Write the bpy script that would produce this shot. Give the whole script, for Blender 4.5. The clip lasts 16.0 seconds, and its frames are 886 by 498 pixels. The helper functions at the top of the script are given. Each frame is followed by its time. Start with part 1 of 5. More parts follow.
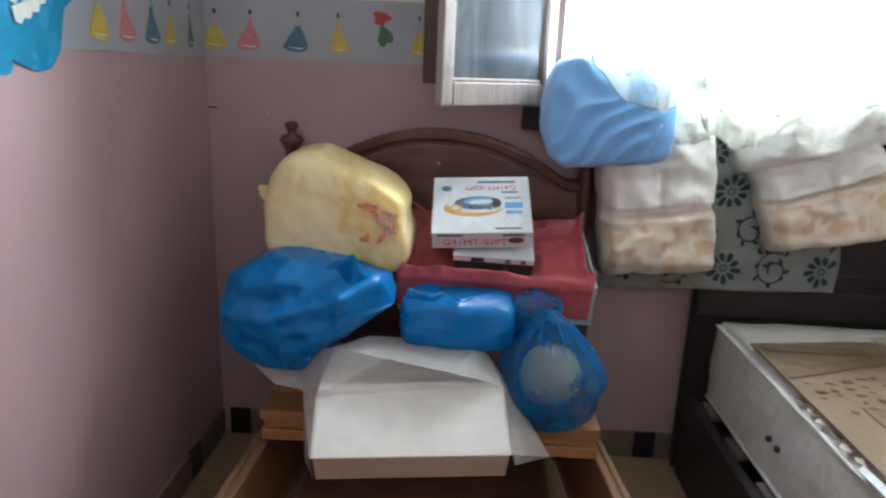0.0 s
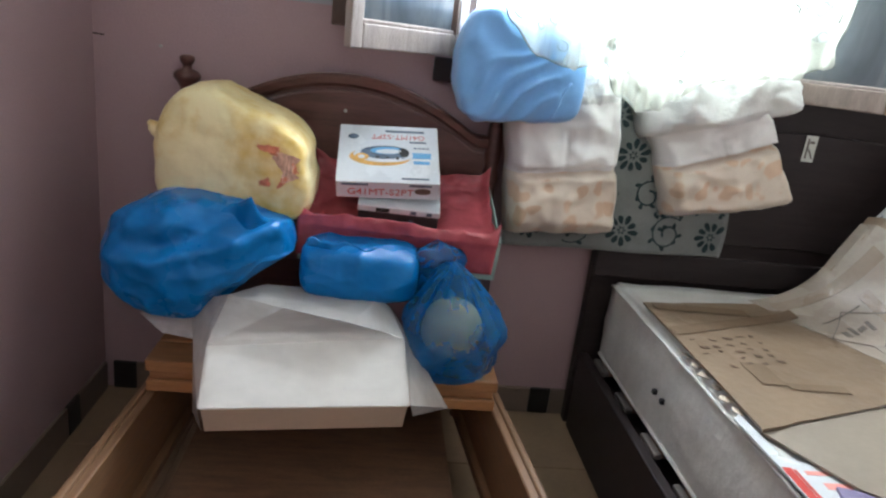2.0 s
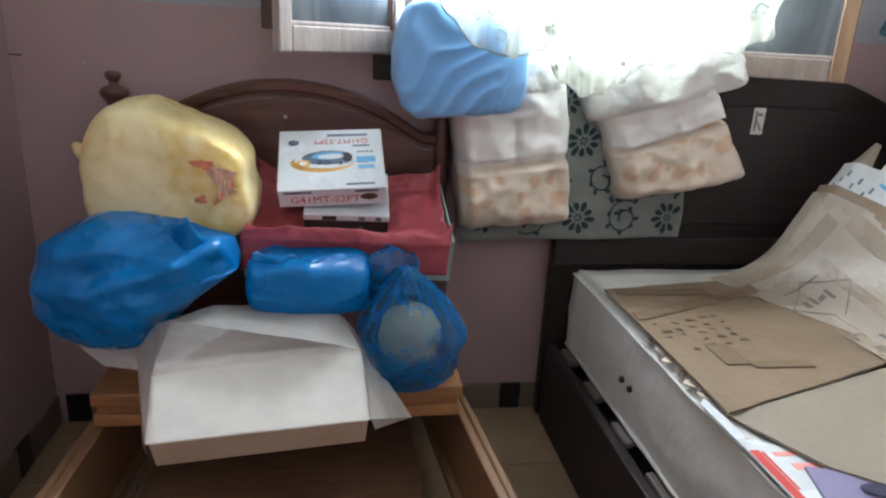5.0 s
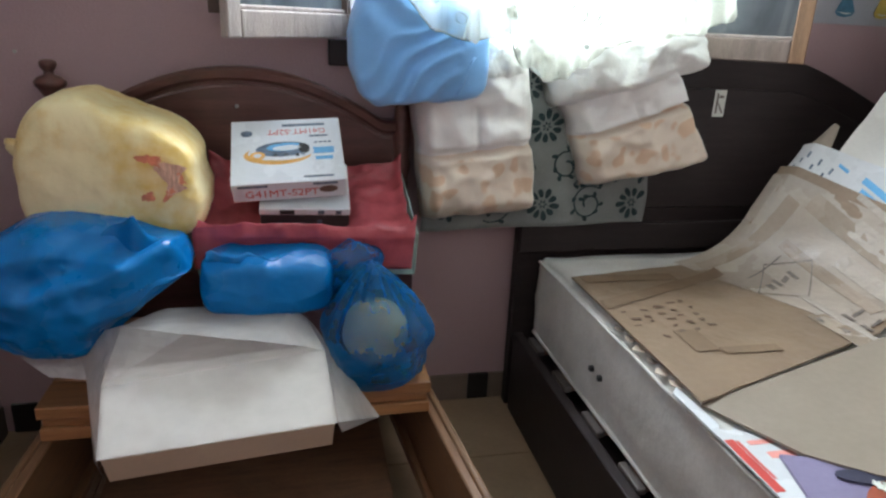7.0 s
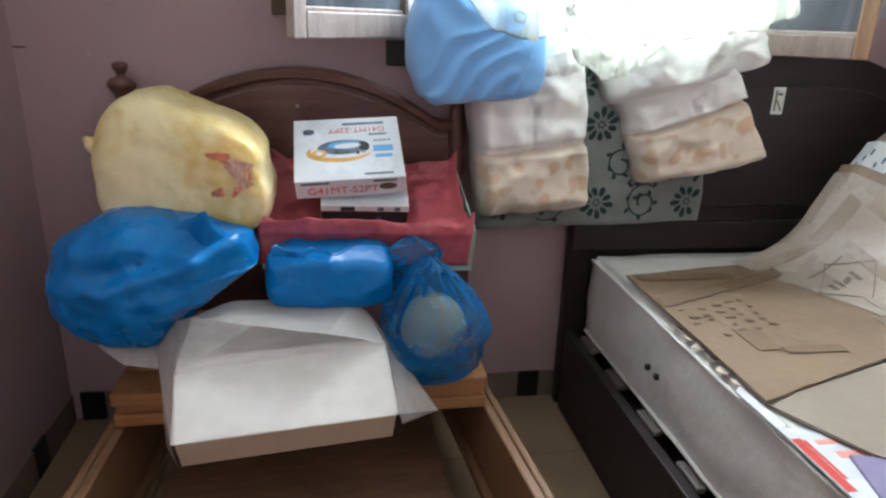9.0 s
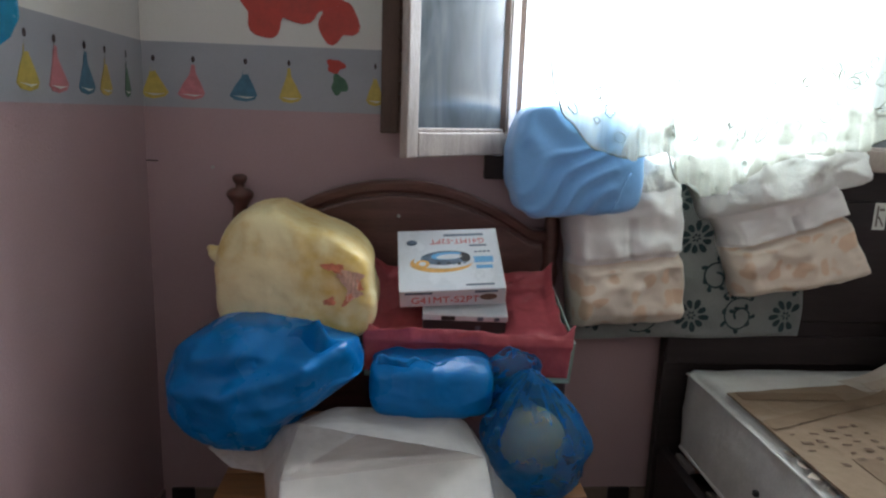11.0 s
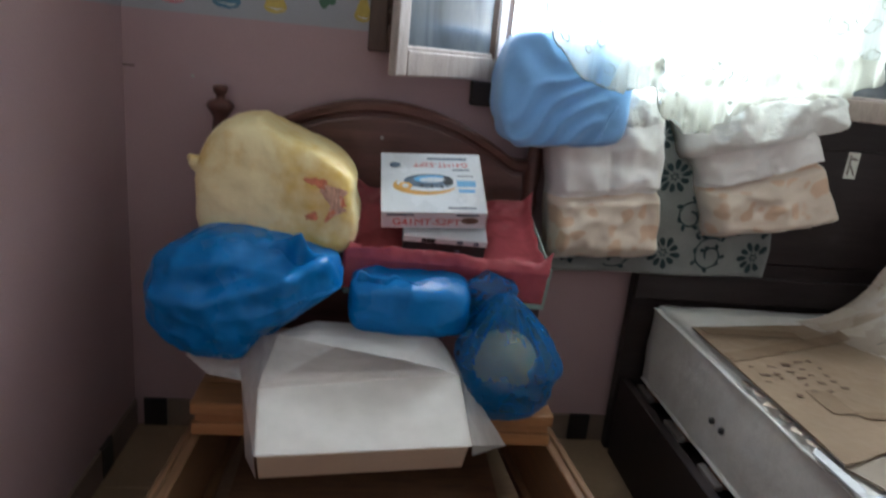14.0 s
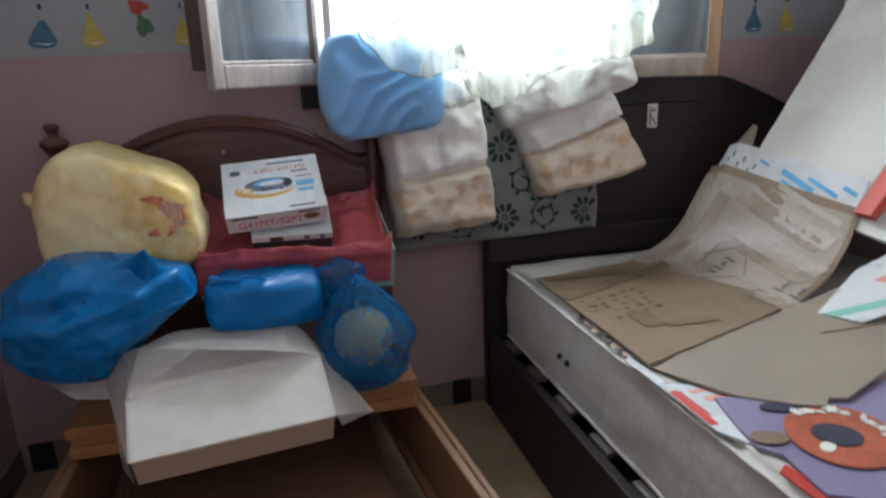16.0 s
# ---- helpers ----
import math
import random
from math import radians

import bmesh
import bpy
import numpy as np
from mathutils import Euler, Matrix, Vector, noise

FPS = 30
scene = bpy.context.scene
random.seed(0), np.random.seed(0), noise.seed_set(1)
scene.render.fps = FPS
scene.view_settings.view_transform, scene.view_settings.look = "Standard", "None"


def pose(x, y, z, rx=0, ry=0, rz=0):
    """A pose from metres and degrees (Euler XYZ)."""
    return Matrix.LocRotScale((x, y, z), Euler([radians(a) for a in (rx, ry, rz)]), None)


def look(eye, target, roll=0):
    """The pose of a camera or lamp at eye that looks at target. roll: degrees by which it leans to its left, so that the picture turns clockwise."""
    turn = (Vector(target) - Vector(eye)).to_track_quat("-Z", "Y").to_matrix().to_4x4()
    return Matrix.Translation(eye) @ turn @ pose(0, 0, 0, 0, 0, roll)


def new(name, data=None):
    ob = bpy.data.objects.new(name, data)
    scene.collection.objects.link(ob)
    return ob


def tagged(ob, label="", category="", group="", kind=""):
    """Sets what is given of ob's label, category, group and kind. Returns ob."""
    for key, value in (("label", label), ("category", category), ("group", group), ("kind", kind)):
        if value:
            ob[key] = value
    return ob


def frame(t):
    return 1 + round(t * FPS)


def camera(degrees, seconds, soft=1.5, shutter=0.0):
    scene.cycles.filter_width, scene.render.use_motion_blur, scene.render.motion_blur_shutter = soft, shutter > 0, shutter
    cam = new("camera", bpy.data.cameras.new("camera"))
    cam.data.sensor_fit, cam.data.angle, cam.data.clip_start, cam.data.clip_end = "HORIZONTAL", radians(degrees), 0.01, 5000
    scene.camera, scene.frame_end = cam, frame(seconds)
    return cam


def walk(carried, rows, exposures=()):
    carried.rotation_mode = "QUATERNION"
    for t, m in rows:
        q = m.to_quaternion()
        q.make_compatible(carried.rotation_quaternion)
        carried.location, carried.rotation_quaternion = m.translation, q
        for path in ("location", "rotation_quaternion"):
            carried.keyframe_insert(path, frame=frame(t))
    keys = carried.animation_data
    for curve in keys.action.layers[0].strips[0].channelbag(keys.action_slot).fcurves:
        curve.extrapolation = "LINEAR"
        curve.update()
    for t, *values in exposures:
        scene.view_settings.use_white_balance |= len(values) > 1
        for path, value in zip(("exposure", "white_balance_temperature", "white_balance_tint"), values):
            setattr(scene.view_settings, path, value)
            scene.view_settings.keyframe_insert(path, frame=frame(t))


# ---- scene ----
cam = camera(67.0, 16.0, soft=2.3, shutter=0.5)
PATH = [
    (0, (0.828, -2.105, 1.279), (0.76, -0.175, 0.759), 2.4),
    (0.5, (0.85, -2.102, 1.278), (0.891, -0.177, 0.734), 3.4),
    (1, (0.851, -2.101, 1.269), (0.975, -0.177, 0.737), 4.6),
    (1.5, (0.87, -2.082, 1.256), (0.949, -0.177, 0.654), 3.1),
    (2, (0.836, -2.08, 1.234), (1.053, -0.184, 0.637), 6.9),
    (2.5, (0.883, -2.081, 1.229), (1.166, -0.199, 0.613), 5.2),
    (3, (0.875, -2.033, 1.243), (1.183, -0.174, 0.572), 4.1),
    (5.5, (0.89, -2.029, 1.246), (1.193, -0.141, 0.66), 3.0),
    (6, (0.88, -2.002, 1.25), (1.297, -0.127, 0.696), 6.4),
    (6.5, (0.89, -1.996, 1.26), (1.253, -0.124, 0.657), 4.5),
    (7, (0.887, -1.973, 1.248), (1.306, -0.129, 0.597), 2.7),
    (7.5, (0.873, -1.989, 1.234), (1.199, -0.136, 0.556), 2.3),
    (8, (0.851, -1.985, 1.255), (1.124, -0.125, 0.573), 2.2),
    (8.5, (0.854, -1.994, 1.27), (1.077, -0.117, 0.616), 2.2),
    (9, (0.835, -1.986, 1.241), (1.145, -0.121, 0.59), 2.0),
    (9.5, (0.775, -2.001, 1.275), (0.905, -0.051, 0.854), 2.2),
    (12, (0.727, -1.98, 1.292), (0.866, -0.023, 0.901), 1.7),
    (12.5, (0.721, -1.968, 1.277), (0.984, -0.037, 0.827), 4.2),
    (13, (0.721, -1.958, 1.266), (1.031, -0.034, 0.816), 3.2),
    (13.5, (0.714, -1.974, 1.284), (0.942, -0.042, 0.82), 1.7),
    (14, (0.705, -2.01, 1.249), (0.934, -0.104, 0.689), 5.7),
    (14.5, (0.715, -1.989, 1.228), (1.114, -0.136, 0.589), 5.7),
    (15, (0.776, -2.06, 1.256), (1.278, -0.195, 0.737), 5.7),
    (15.5, (0.832, -2.161, 1.274), (1.325, -0.284, 0.79), 1.7),
    (16, (0.851, -2.194, 1.238), (1.338, -0.33, 0.701), -1.8),
]
walk(cam, [(t, look(eye, target, roll)) for t, eye, target, roll in PATH], exposures=[(0.0, 1.0), (0.5, 0.80), (1.0, 0.70), (1.5, 0.90), (3.0, 1.13), (5.5, 0.95), (6.5, 0.87), (7.5, 1.02), (8.0, 1.12), (9.0, 1.15), (9.5, 1.0), (12.0, 0.22), (13.5, 0.27), (14.0, 0.55), (14.5, 0.96), (15.0, 0.82), (16.0, 0.52)])

# ---- world and light ----
world = bpy.data.worlds.new("sky")
scene.world = world
world.use_nodes = True
wn = world.node_tree
sky = wn.nodes.new("ShaderNodeTexSky")
sky.sky_type = "NISHITA"
sky.sun_disc = False
sky.sun_elevation = radians(38)
sky.sun_rotation = radians(200)
wn.nodes["Background"].inputs["Strength"].default_value = 0.12
wn.links.new(sky.outputs[0], wn.nodes["Background"].inputs["Color"])

WX0, WX1, WZ0, WZ1 = 1.05, 1.97, 1.16, 2.25      # window opening
lamp = bpy.data.lights.new("window_daylight", "AREA")
lamp.shape, lamp.size, lamp.size_y, lamp.energy = "RECTANGLE", 0.80, 0.86, 47
lamp.color = (0.83, 0.91, 1.0)
lamp.spread = radians(155)
new("window_daylight", lamp).matrix_world = look((1.51, 0.115, 1.79), (1.40, -1.6, 1.40))



# ---- materials ----
def material(name, color, rough=0.6, metal=0.0, vary=0.12, scale=6.0, fine=90.0, bump=0.15, spec=0.5, sheen=0.0, bump_scale=None,
             coat=0.0, warm=0.0, stretch=(1, 1, 1), each=0.0):
    """A procedural surface: broad stains, fine grain, small relief."""
    m = bpy.data.materials.new(name)
    m.use_nodes = True
    n, l = m.node_tree.nodes, m.node_tree.links
    b = n["Principled BSDF"]
    b.inputs["Roughness"].default_value, b.inputs["Metallic"].default_value = rough, metal
    b.inputs["Specular IOR Level"].default_value = spec
    b.inputs["Sheen Weight"].default_value = sheen
    b.inputs["Coat Weight"].default_value = coat
    co, mp = n.new("ShaderNodeTexCoord"), n.new("ShaderNodeMapping")
    mp.inputs["Scale"].default_value = stretch
    l.new(co.outputs["Object"], mp.inputs["Vector"])
    big, small = n.new("ShaderNodeTexNoise"), n.new("ShaderNodeTexNoise")
    big.inputs["Scale"].default_value, big.inputs["Detail"].default_value = scale, 5
    small.inputs["Scale"].default_value, small.inputs["Detail"].default_value = fine, 4
    l.new(mp.outputs[0], big.inputs["Vector"]), l.new(mp.outputs[0], small.inputs["Vector"])
    ramp = n.new("ShaderNodeValToRGB")
    dark = [max(0.0, c * (1 - vary * (1.5 + warm * i))) for i, c in enumerate(color)]
    light = [min(0.95, c * (1 + vary)) for c in color]
    ramp.color_ramp.elements[0].position, ramp.color_ramp.elements[1].position = 0.3, 0.72
    ramp.color_ramp.elements[0].color, ramp.color_ramp.elements[1].color = (*dark, 1), (*light, 1)
    mix = n.new("ShaderNodeMix")
    mix.inputs[0].default_value = 0.35
    l.new(big.outputs["Fac"], mix.inputs[2]), l.new(small.outputs["Fac"], mix.inputs[3])
    source = mix.outputs[0]
    if each:
        info, add = n.new("ShaderNodeObjectInfo"), n.new("ShaderNodeMath")
        add.operation = "MULTIPLY_ADD"
        add.inputs[1].default_value = each
        l.new(info.outputs["Random"], add.inputs[0]), l.new(source, add.inputs[2])
        source = add.outputs[0]
    l.new(source, ramp.inputs["Fac"])
    l.new(ramp.outputs["Color"], b.inputs["Base Color"])
    rr = n.new("ShaderNodeMapRange")
    rr.inputs["To Min"].default_value, rr.inputs["To Max"].default_value = max(0.02, rough - 0.1), min(1, rough + 0.12)
    l.new(big.outputs["Fac"], rr.inputs["Value"]), l.new(rr.outputs[0], b.inputs["Roughness"])
    if bump:
        bn, bt = n.new("ShaderNodeBump"), n.new("ShaderNodeTexNoise")
        bt.inputs["Scale"].default_value, bt.inputs["Detail"].default_value = bump_scale or fine, 6
        l.new(mp.outputs[0], bt.inputs["Vector"])
        bn.inputs["Strength"].default_value, bn.inputs["Distance"].default_value = bump, 0.01
        l.new(bt.outputs["Fac"], bn.inputs["Height"]), l.new(bn.outputs[0], b.inputs["Normal"])
    return m


def film(name, color, clear=0.4, rough=0.35, through_light=0.4, bump=0.2, patchy=0.15, size=14):
    """A thin plastic film or sheer fabric: part clear, part scattering, a little shine."""
    m = bpy.data.materials.new(name)
    m.use_nodes = True
    n, l = m.node_tree.nodes, m.node_tree.links
    out, b = n["Material Output"], n["Principled BSDF"]
    b.inputs["Base Color"].default_value, b.inputs["Roughness"].default_value = (*color, 1), rough
    tr, tl, m1, m2 = (n.new(k) for k in ("ShaderNodeBsdfTransparent", "ShaderNodeBsdfTranslucent", "ShaderNodeMixShader", "ShaderNodeMixShader"))
    tl.inputs["Color"].default_value = (*color, 1)
    noise_tex, rng, bn = n.new("ShaderNodeTexNoise"), n.new("ShaderNodeMapRange"), n.new("ShaderNodeBump")
    noise_tex.inputs["Scale"].default_value, noise_tex.inputs["Detail"].default_value = size, 5
    rng.inputs["To Min"].default_value, rng.inputs["To Max"].default_value = max(0, clear - patchy), clear + patchy
    l.new(noise_tex.outputs["Fac"], rng.inputs["Value"])
    bn.inputs["Strength"].default_value, bn.inputs["Distance"].default_value = bump, 0.02
    l.new(noise_tex.outputs["Fac"], bn.inputs["Height"]), l.new(bn.outputs[0], b.inputs["Normal"])
    m1.inputs[0].default_value = through_light
    l.new(b.outputs[0], m1.inputs[1]), l.new(tl.outputs[0], m1.inputs[2])
    l.new(rng.outputs[0], m2.inputs[0]), l.new(m1.outputs[0], m2.inputs[1]), l.new(tr.outputs[0], m2.inputs[2])
    l.new(m2.outputs[0], out.inputs["Surface"])
    return m


def patterned(name, ground, marks, scale, cut=0.5, rough=0.9, bump=0.2, kind="flower"):
    """Woven cloth with a printed pattern of leaves or scrolls."""
    m = material(name, ground, rough, vary=0.06, fine=300, bump=bump, sheen=0.3)
    n, l = m.node_tree.nodes, m.node_tree.links
    b = n["Principled BSDF"]
    base = b.inputs["Base Color"].links[0].from_socket
    co = n.new("ShaderNodeTexCoord")
    warp, vor, ring = n.new("ShaderNodeTexNoise"), n.new("ShaderNodeTexVoronoi"), n.new("ShaderNodeValToRGB")
    warp.inputs["Scale"].default_value = scale * 0.6
    add = n.new("ShaderNodeVectorMath")
    add.operation = "MULTIPLY_ADD"
    add.inputs[1].default_value = (0.12, 0.12, 0.12)
    l.new(co.outputs["Object"], warp.inputs["Vector"])
    l.new(warp.outputs["Color"], add.inputs[0]), l.new(co.outputs["Object"], add.inputs[2])
    vor.inputs["Scale"].default_value = scale
    l.new(add.outputs[0], vor.inputs["Vector"])
    e = ring.color_ramp.elements
    ring.color_ramp.interpolation = "CONSTANT" if kind == "scroll" else "EASE"
    if kind == "scroll":
        stops = ((0.0, 1), (0.14, 0), (0.22, 1), (0.36, 0), (0.5, 1), (0.56, 0))
    else:
        stops = ((cut - 0.16, 1), (cut, 0))
    e[0].position, e[0].color = stops[0][0], (stops[0][1],) * 3 + (1,)
    e[1].position, e[1].color = stops[1][0], (stops[1][1],) * 3 + (1,)
    for p, v in stops[2:]:
        s = e.new(p)
        s.color = (v, v, v, 1)
    l.new(vor.outputs["Distance"], ring.inputs["Fac"])
    fac = ring.outputs["Color"]
    if kind == "scroll":
        v2, r2, mul = n.new("ShaderNodeTexNoise"), n.new("ShaderNodeMapRange"), n.new("ShaderNodeMath")
        v2.inputs["Scale"].default_value = scale * 2.2
        r2.inputs["From Min"].default_value, r2.inputs["From Max"].default_value = 0.38, 0.41
        mul.operation = "MULTIPLY"
        l.new(add.outputs[0], v2.inputs["Vector"]), l.new(v2.outputs["Fac"], r2.inputs["Value"])
        l.new(fac, mul.inputs[0]), l.new(r2.outputs[0], mul.inputs[1])
        fac = mul.outputs[0]
    mix = n.new("ShaderNodeMix")
    mix.data_type = "RGBA"
    mix.inputs[7].default_value = (*marks, 1)
    l.new(fac, mix.inputs[0]), l.new(base, mix.inputs[6]), l.new(mix.outputs[2], b.inputs["Base Color"])
    return m


PINK = material("mauve_wall_paint", (0.47, 0.325, 0.335), 0.55, vary=0.06, scale=2.5, fine=140, bump=0.12, warm=0.1)
CREAM = material("cream_wall_paint", (0.76, 0.74, 0.70), 0.7, vary=0.04, scale=2.0, fine=140, bump=0.1)
BORDER = material("grey_wallpaper_border", (0.40, 0.41, 0.45), 0.6, vary=0.05, scale=9, fine=200, bump=0.05)
TILE = material("beige_floor_tile", (0.31, 0.215, 0.135), 0.4, vary=0.12, scale=7, fine=60, bump=0.04, each=0.15)
GROUT = material("floor_grout", (0.27, 0.19, 0.12), 0.9)
SKIRT = material("beige_skirting_tile", (0.22, 0.165, 0.13), 0.45, vary=0.1, scale=9, bump=0.05)
BLACK = material("black_ceramic", (0.012, 0.011, 0.012), 0.35, vary=0.2, bump=0.03)
CEIL = material("ceiling_paint", (0.75, 0.74, 0.71), 0.8, vary=0.03)
MAHOG = material("mahogany_varnish", (0.15, 0.062, 0.050), 0.32, vary=0.3, scale=5, fine=45, bump=0.05, stretch=(1, 6, 9), coat=0.3)
WENGE = material("dark_wenge_laminate", (0.034, 0.025, 0.025), 0.46, spec=0.3, vary=0.25, scale=5, fine=60, bump=0.05, stretch=(1, 5, 8))
PINE = material("varnished_pine", (0.33, 0.155, 0.062), 0.42, vary=0.22, scale=5, fine=30, bump=0.06, stretch=(1.2, 14, 14), each=0.12)
PINE_Y = material("varnished_pine_lengthwise", (0.40, 0.22, 0.10), 0.42, vary=0.25, scale=5, fine=30, bump=0.06, stretch=(14, 1.2, 14), each=0.1)
BASE = material("bed_bottom_board", (0.24, 0.13, 0.075), 0.6, vary=0.25, scale=5, fine=40, bump=0.05, stretch=(2, 10, 1))
WINWOOD = material("weathered_window_wood", (0.38, 0.32, 0.29), 0.6, vary=0.25, scale=8, fine=60, bump=0.2, stretch=(6, 6, 1))
WINDARK = material("brown_window_wood", (0.13, 0.075, 0.055), 0.5, vary=0.25, scale=6, fine=60, bump=0.12, stretch=(6, 6, 1))
WINGREY = material("greyed_window_wood", (0.27, 0.21, 0.18), 0.6, vary=0.25, scale=7, fine=60, bump=0.12, stretch=(6, 6, 1))
OAK = material("golden_window_wood", (0.30, 0.18, 0.105), 0.5, vary=0.25, scale=7, fine=60, bump=0.12, stretch=(6, 6, 1))
YELLOW = material("yellow_plastic_bag", (0.80, 0.62, 0.24), 0.42, vary=0.16, scale=5, fine=30, bump=0.45, bump_scale=18, spec=0.3)
for nd in YELLOW.node_tree.nodes:
    if nd.bl_idname == "ShaderNodeValToRGB":
        nd.color_ramp.elements[0].color, nd.color_ramp.elements[1].color = (0.76, 0.52, 0.14, 1), (0.90, 0.77, 0.45, 1)
        nd.color_ramp.elements[0].position, nd.color_ramp.elements[1].position = 0.36, 0.56
ORANGE = material("orange_adhesive_tape", (0.70, 0.22, 0.12), 0.3, vary=0.25, scale=25, bump=0.3)
BLUE = material("blue_plastic_bag", (0.0, 0.165, 0.47), 0.26, vary=0.12, scale=4, fine=25, bump=0.12, bump_scale=14, spec=0.3)
RED = material("dark_red_plastic_film", (0.50, 0.10, 0.12), 0.14, vary=0.18, scale=8, fine=40, bump=0.45, bump_scale=22)
MINT = material("mint_cardboard", (0.42, 0.58, 0.52), 0.6, vary=0.06, bump=0.05)
CARTON = material("dark_carton", (0.07, 0.03, 0.035), 0.7, vary=0.2, bump=0.1)
FOAM = material("white_card_box", (0.82, 0.80, 0.76), 0.6, vary=0.04, scale=6, fine=150, bump=0.06)
WHITEBOX = material("white_printed_card", (0.72, 0.76, 0.80), 0.25, vary=0.05, scale=7, bump=0.02)
INK = material("black_print", (0.02, 0.02, 0.022), 0.5, vary=0.2, bump=0)
REDINK = material("red_print", (0.55, 0.06, 0.05), 0.45, vary=0.1, bump=0)
GREYINK = material("grey_blue_print", (0.12, 0.17, 0.24), 0.4, vary=0.4, scale=50, bump=0)
SKYINK = material("light_blue_print", (0.13, 0.42, 0.72), 0.4, vary=0.1, bump=0)
GOLDINK = material("orange_print", (0.75, 0.42, 0.12), 0.4, vary=0.2, scale=60, bump=0)
BROWNINK = material("brown_print", (0.14, 0.08, 0.055), 0.5, vary=0.2, bump=0)
COTTON = material("white_cotton", (0.88, 0.86, 0.84), 0.95, vary=0.05, scale=14, fine=400, bump=0.25, sheen=0.3)
MATTRESS = material("white_quilted_ticking", (0.63, 0.61, 0.575), 0.8, vary=0.12, scale=9, fine=120, bump=0.35, bump_scale=22, sheen=0.2, warm=0.1)
DUVET = material("white_fleece", (0.80, 0.80, 0.78), 0.95, vary=0.05, scale=12, fine=160, bump=0.5, bump_scale=70, sheen=0.4)
SKYBLUE = material("light_blue_cotton", (0.22, 0.48, 0.88), 0.85, vary=0.1, scale=7, fine=350, bump=0.2, sheen=0.3)
PEACH = patterned("cream_cloth_with_peach_leaves", (0.84, 0.73, 0.61), (0.74, 0.53, 0.37), 15, 0.46)
SCROLL = material("grey_printed_cloth", (0.24, 0.255, 0.245), 0.9, vary=0.14, scale=14, fine=240, bump=0.25, sheen=0.3)
SCROLLINK = material("dark_green_cloth_print", (0.022, 0.05, 0.055), 0.85, vary=0.35, scale=40, fine=240, bump=0.15)
KRAFT = material("brown_corrugated_card", (0.26, 0.185, 0.125), 0.36, vary=0.14, scale=4, fine=60, bump=0.1, warm=0.1)
KRAFT_L = material("pale_corrugated_card", (0.275, 0.225, 0.175), 0.55, vary=0.10, scale=5, fine=60, bump=0.08)
KRAFT_D = material("parcel_tape", (0.20, 0.135, 0.085), 0.48, vary=0.1, scale=12, bump=0.05)
# the orange tape where it shines: its pale pink highlight is painted in
TAPE_SHINE = material("orange_tape_highlight", (0.78, 0.46, 0.34), 0.14, vary=0.25, scale=40, bump=0.6, bump_scale=60, stretch=(4, 1, 1))
# brown tape and card again, paler: glare on the raised half is in the colour
TAPE_GLARE = material("parcel_tape_in_glare", (0.36, 0.29, 0.225), 0.26, vary=0.1, scale=12, bump=0.05)
KRAFT_GLARE = material("corrugated_card_in_glare", (0.42, 0.355, 0.295), 0.27, vary=0.10, scale=4, fine=60, bump=0.08)
FADED = material("faded_brown_print", (0.15, 0.095, 0.065), 0.5, vary=0.35, scale=40, bump=0)
PEN = material("grey_pen_line", (0.19, 0.16, 0.14), 0.5, vary=0.4, scale=60, bump=0)
# beige for torn card, and for the painted shade on the white box's front
SHADE_TORN = material("beige_shade_and_torn_card", (0.60, 0.50, 0.40), 0.7, vary=0.06, scale=6, bump=0.06)
CLEAR_TAPE = material("shiny_clear_tape", (0.50, 0.44, 0.38), 0.08, vary=0.1, scale=30, bump=0.5, bump_scale=40)
CARD_W = material("white_printed_corrugated_card", (0.64, 0.66, 0.68), 0.26, vary=0.06, scale=5, bump=0.06)
CREAM_BOARD = material("cream_board", (0.72, 0.71, 0.67), 0.24, vary=0.06, scale=4, bump=0.05)
PURPLE = material("lilac_printed_card", (0.22, 0.19, 0.31), 0.45, vary=0.1, scale=6, bump=0.04)
CORAL = material("coral_print", (0.44, 0.10, 0.05), 0.45, vary=0.3, scale=12, bump=0)
PINKINK = material("salmon_print", (0.75, 0.30, 0.26), 0.45, vary=0.1, bump=0)
TEAL = material("teal_print", (0.22, 0.52, 0.45), 0.45, vary=0.1, bump=0)
REDCARD = material("red_printed_card", (0.50, 0.05, 0.035), 0.4, vary=0.1, bump=0.03)
NAVY = material("dark_navy_lining", (0.03, 0.03, 0.06), 0.5, vary=0.2, bump=0)
BAG = film("milky_plastic_bag", (0.88, 0.86, 0.83), 0.40, 0.13, 0.35, 0.10, 0.14, 6)
LACE = film("sheer_white_curtain", (0.70, 0.76, 0.69), 0.54, 0.8, 0.45, 0.1, 0.12, 9)
FRILL = film("doubled_lace", (0.63, 0.64, 0.55), 0.30, 0.8, 0.32, 0.1, 0.12, 30)
THREAD = material("grey_lace_thread", (0.30, 0.32, 0.27), 0.9, vary=0.2, scale=60, bump=0)
BLUEFILM = film("thin_blue_plastic", (0.0, 0.17, 0.46), 0.42, 0.36, 0.4, 0.12, 0.08, 4)
BALL = material("pale_green_ball", (0.78, 0.66, 0.24), 0.6, vary=0.14, bump=0.1)
GLASS = bpy.data.materials.new("dusty_window_glass")
GLASS.use_nodes = True
GB = GLASS.node_tree.nodes["Principled BSDF"]
GB.inputs["Roughness"].default_value, GB.inputs["Transmission Weight"].default_value = 0.16, 0.35
GB.inputs["Base Color"].default_value = (0.30, 0.33, 0.36, 1)
gn, gl = GLASS.node_tree.nodes, GLASS.node_tree.links
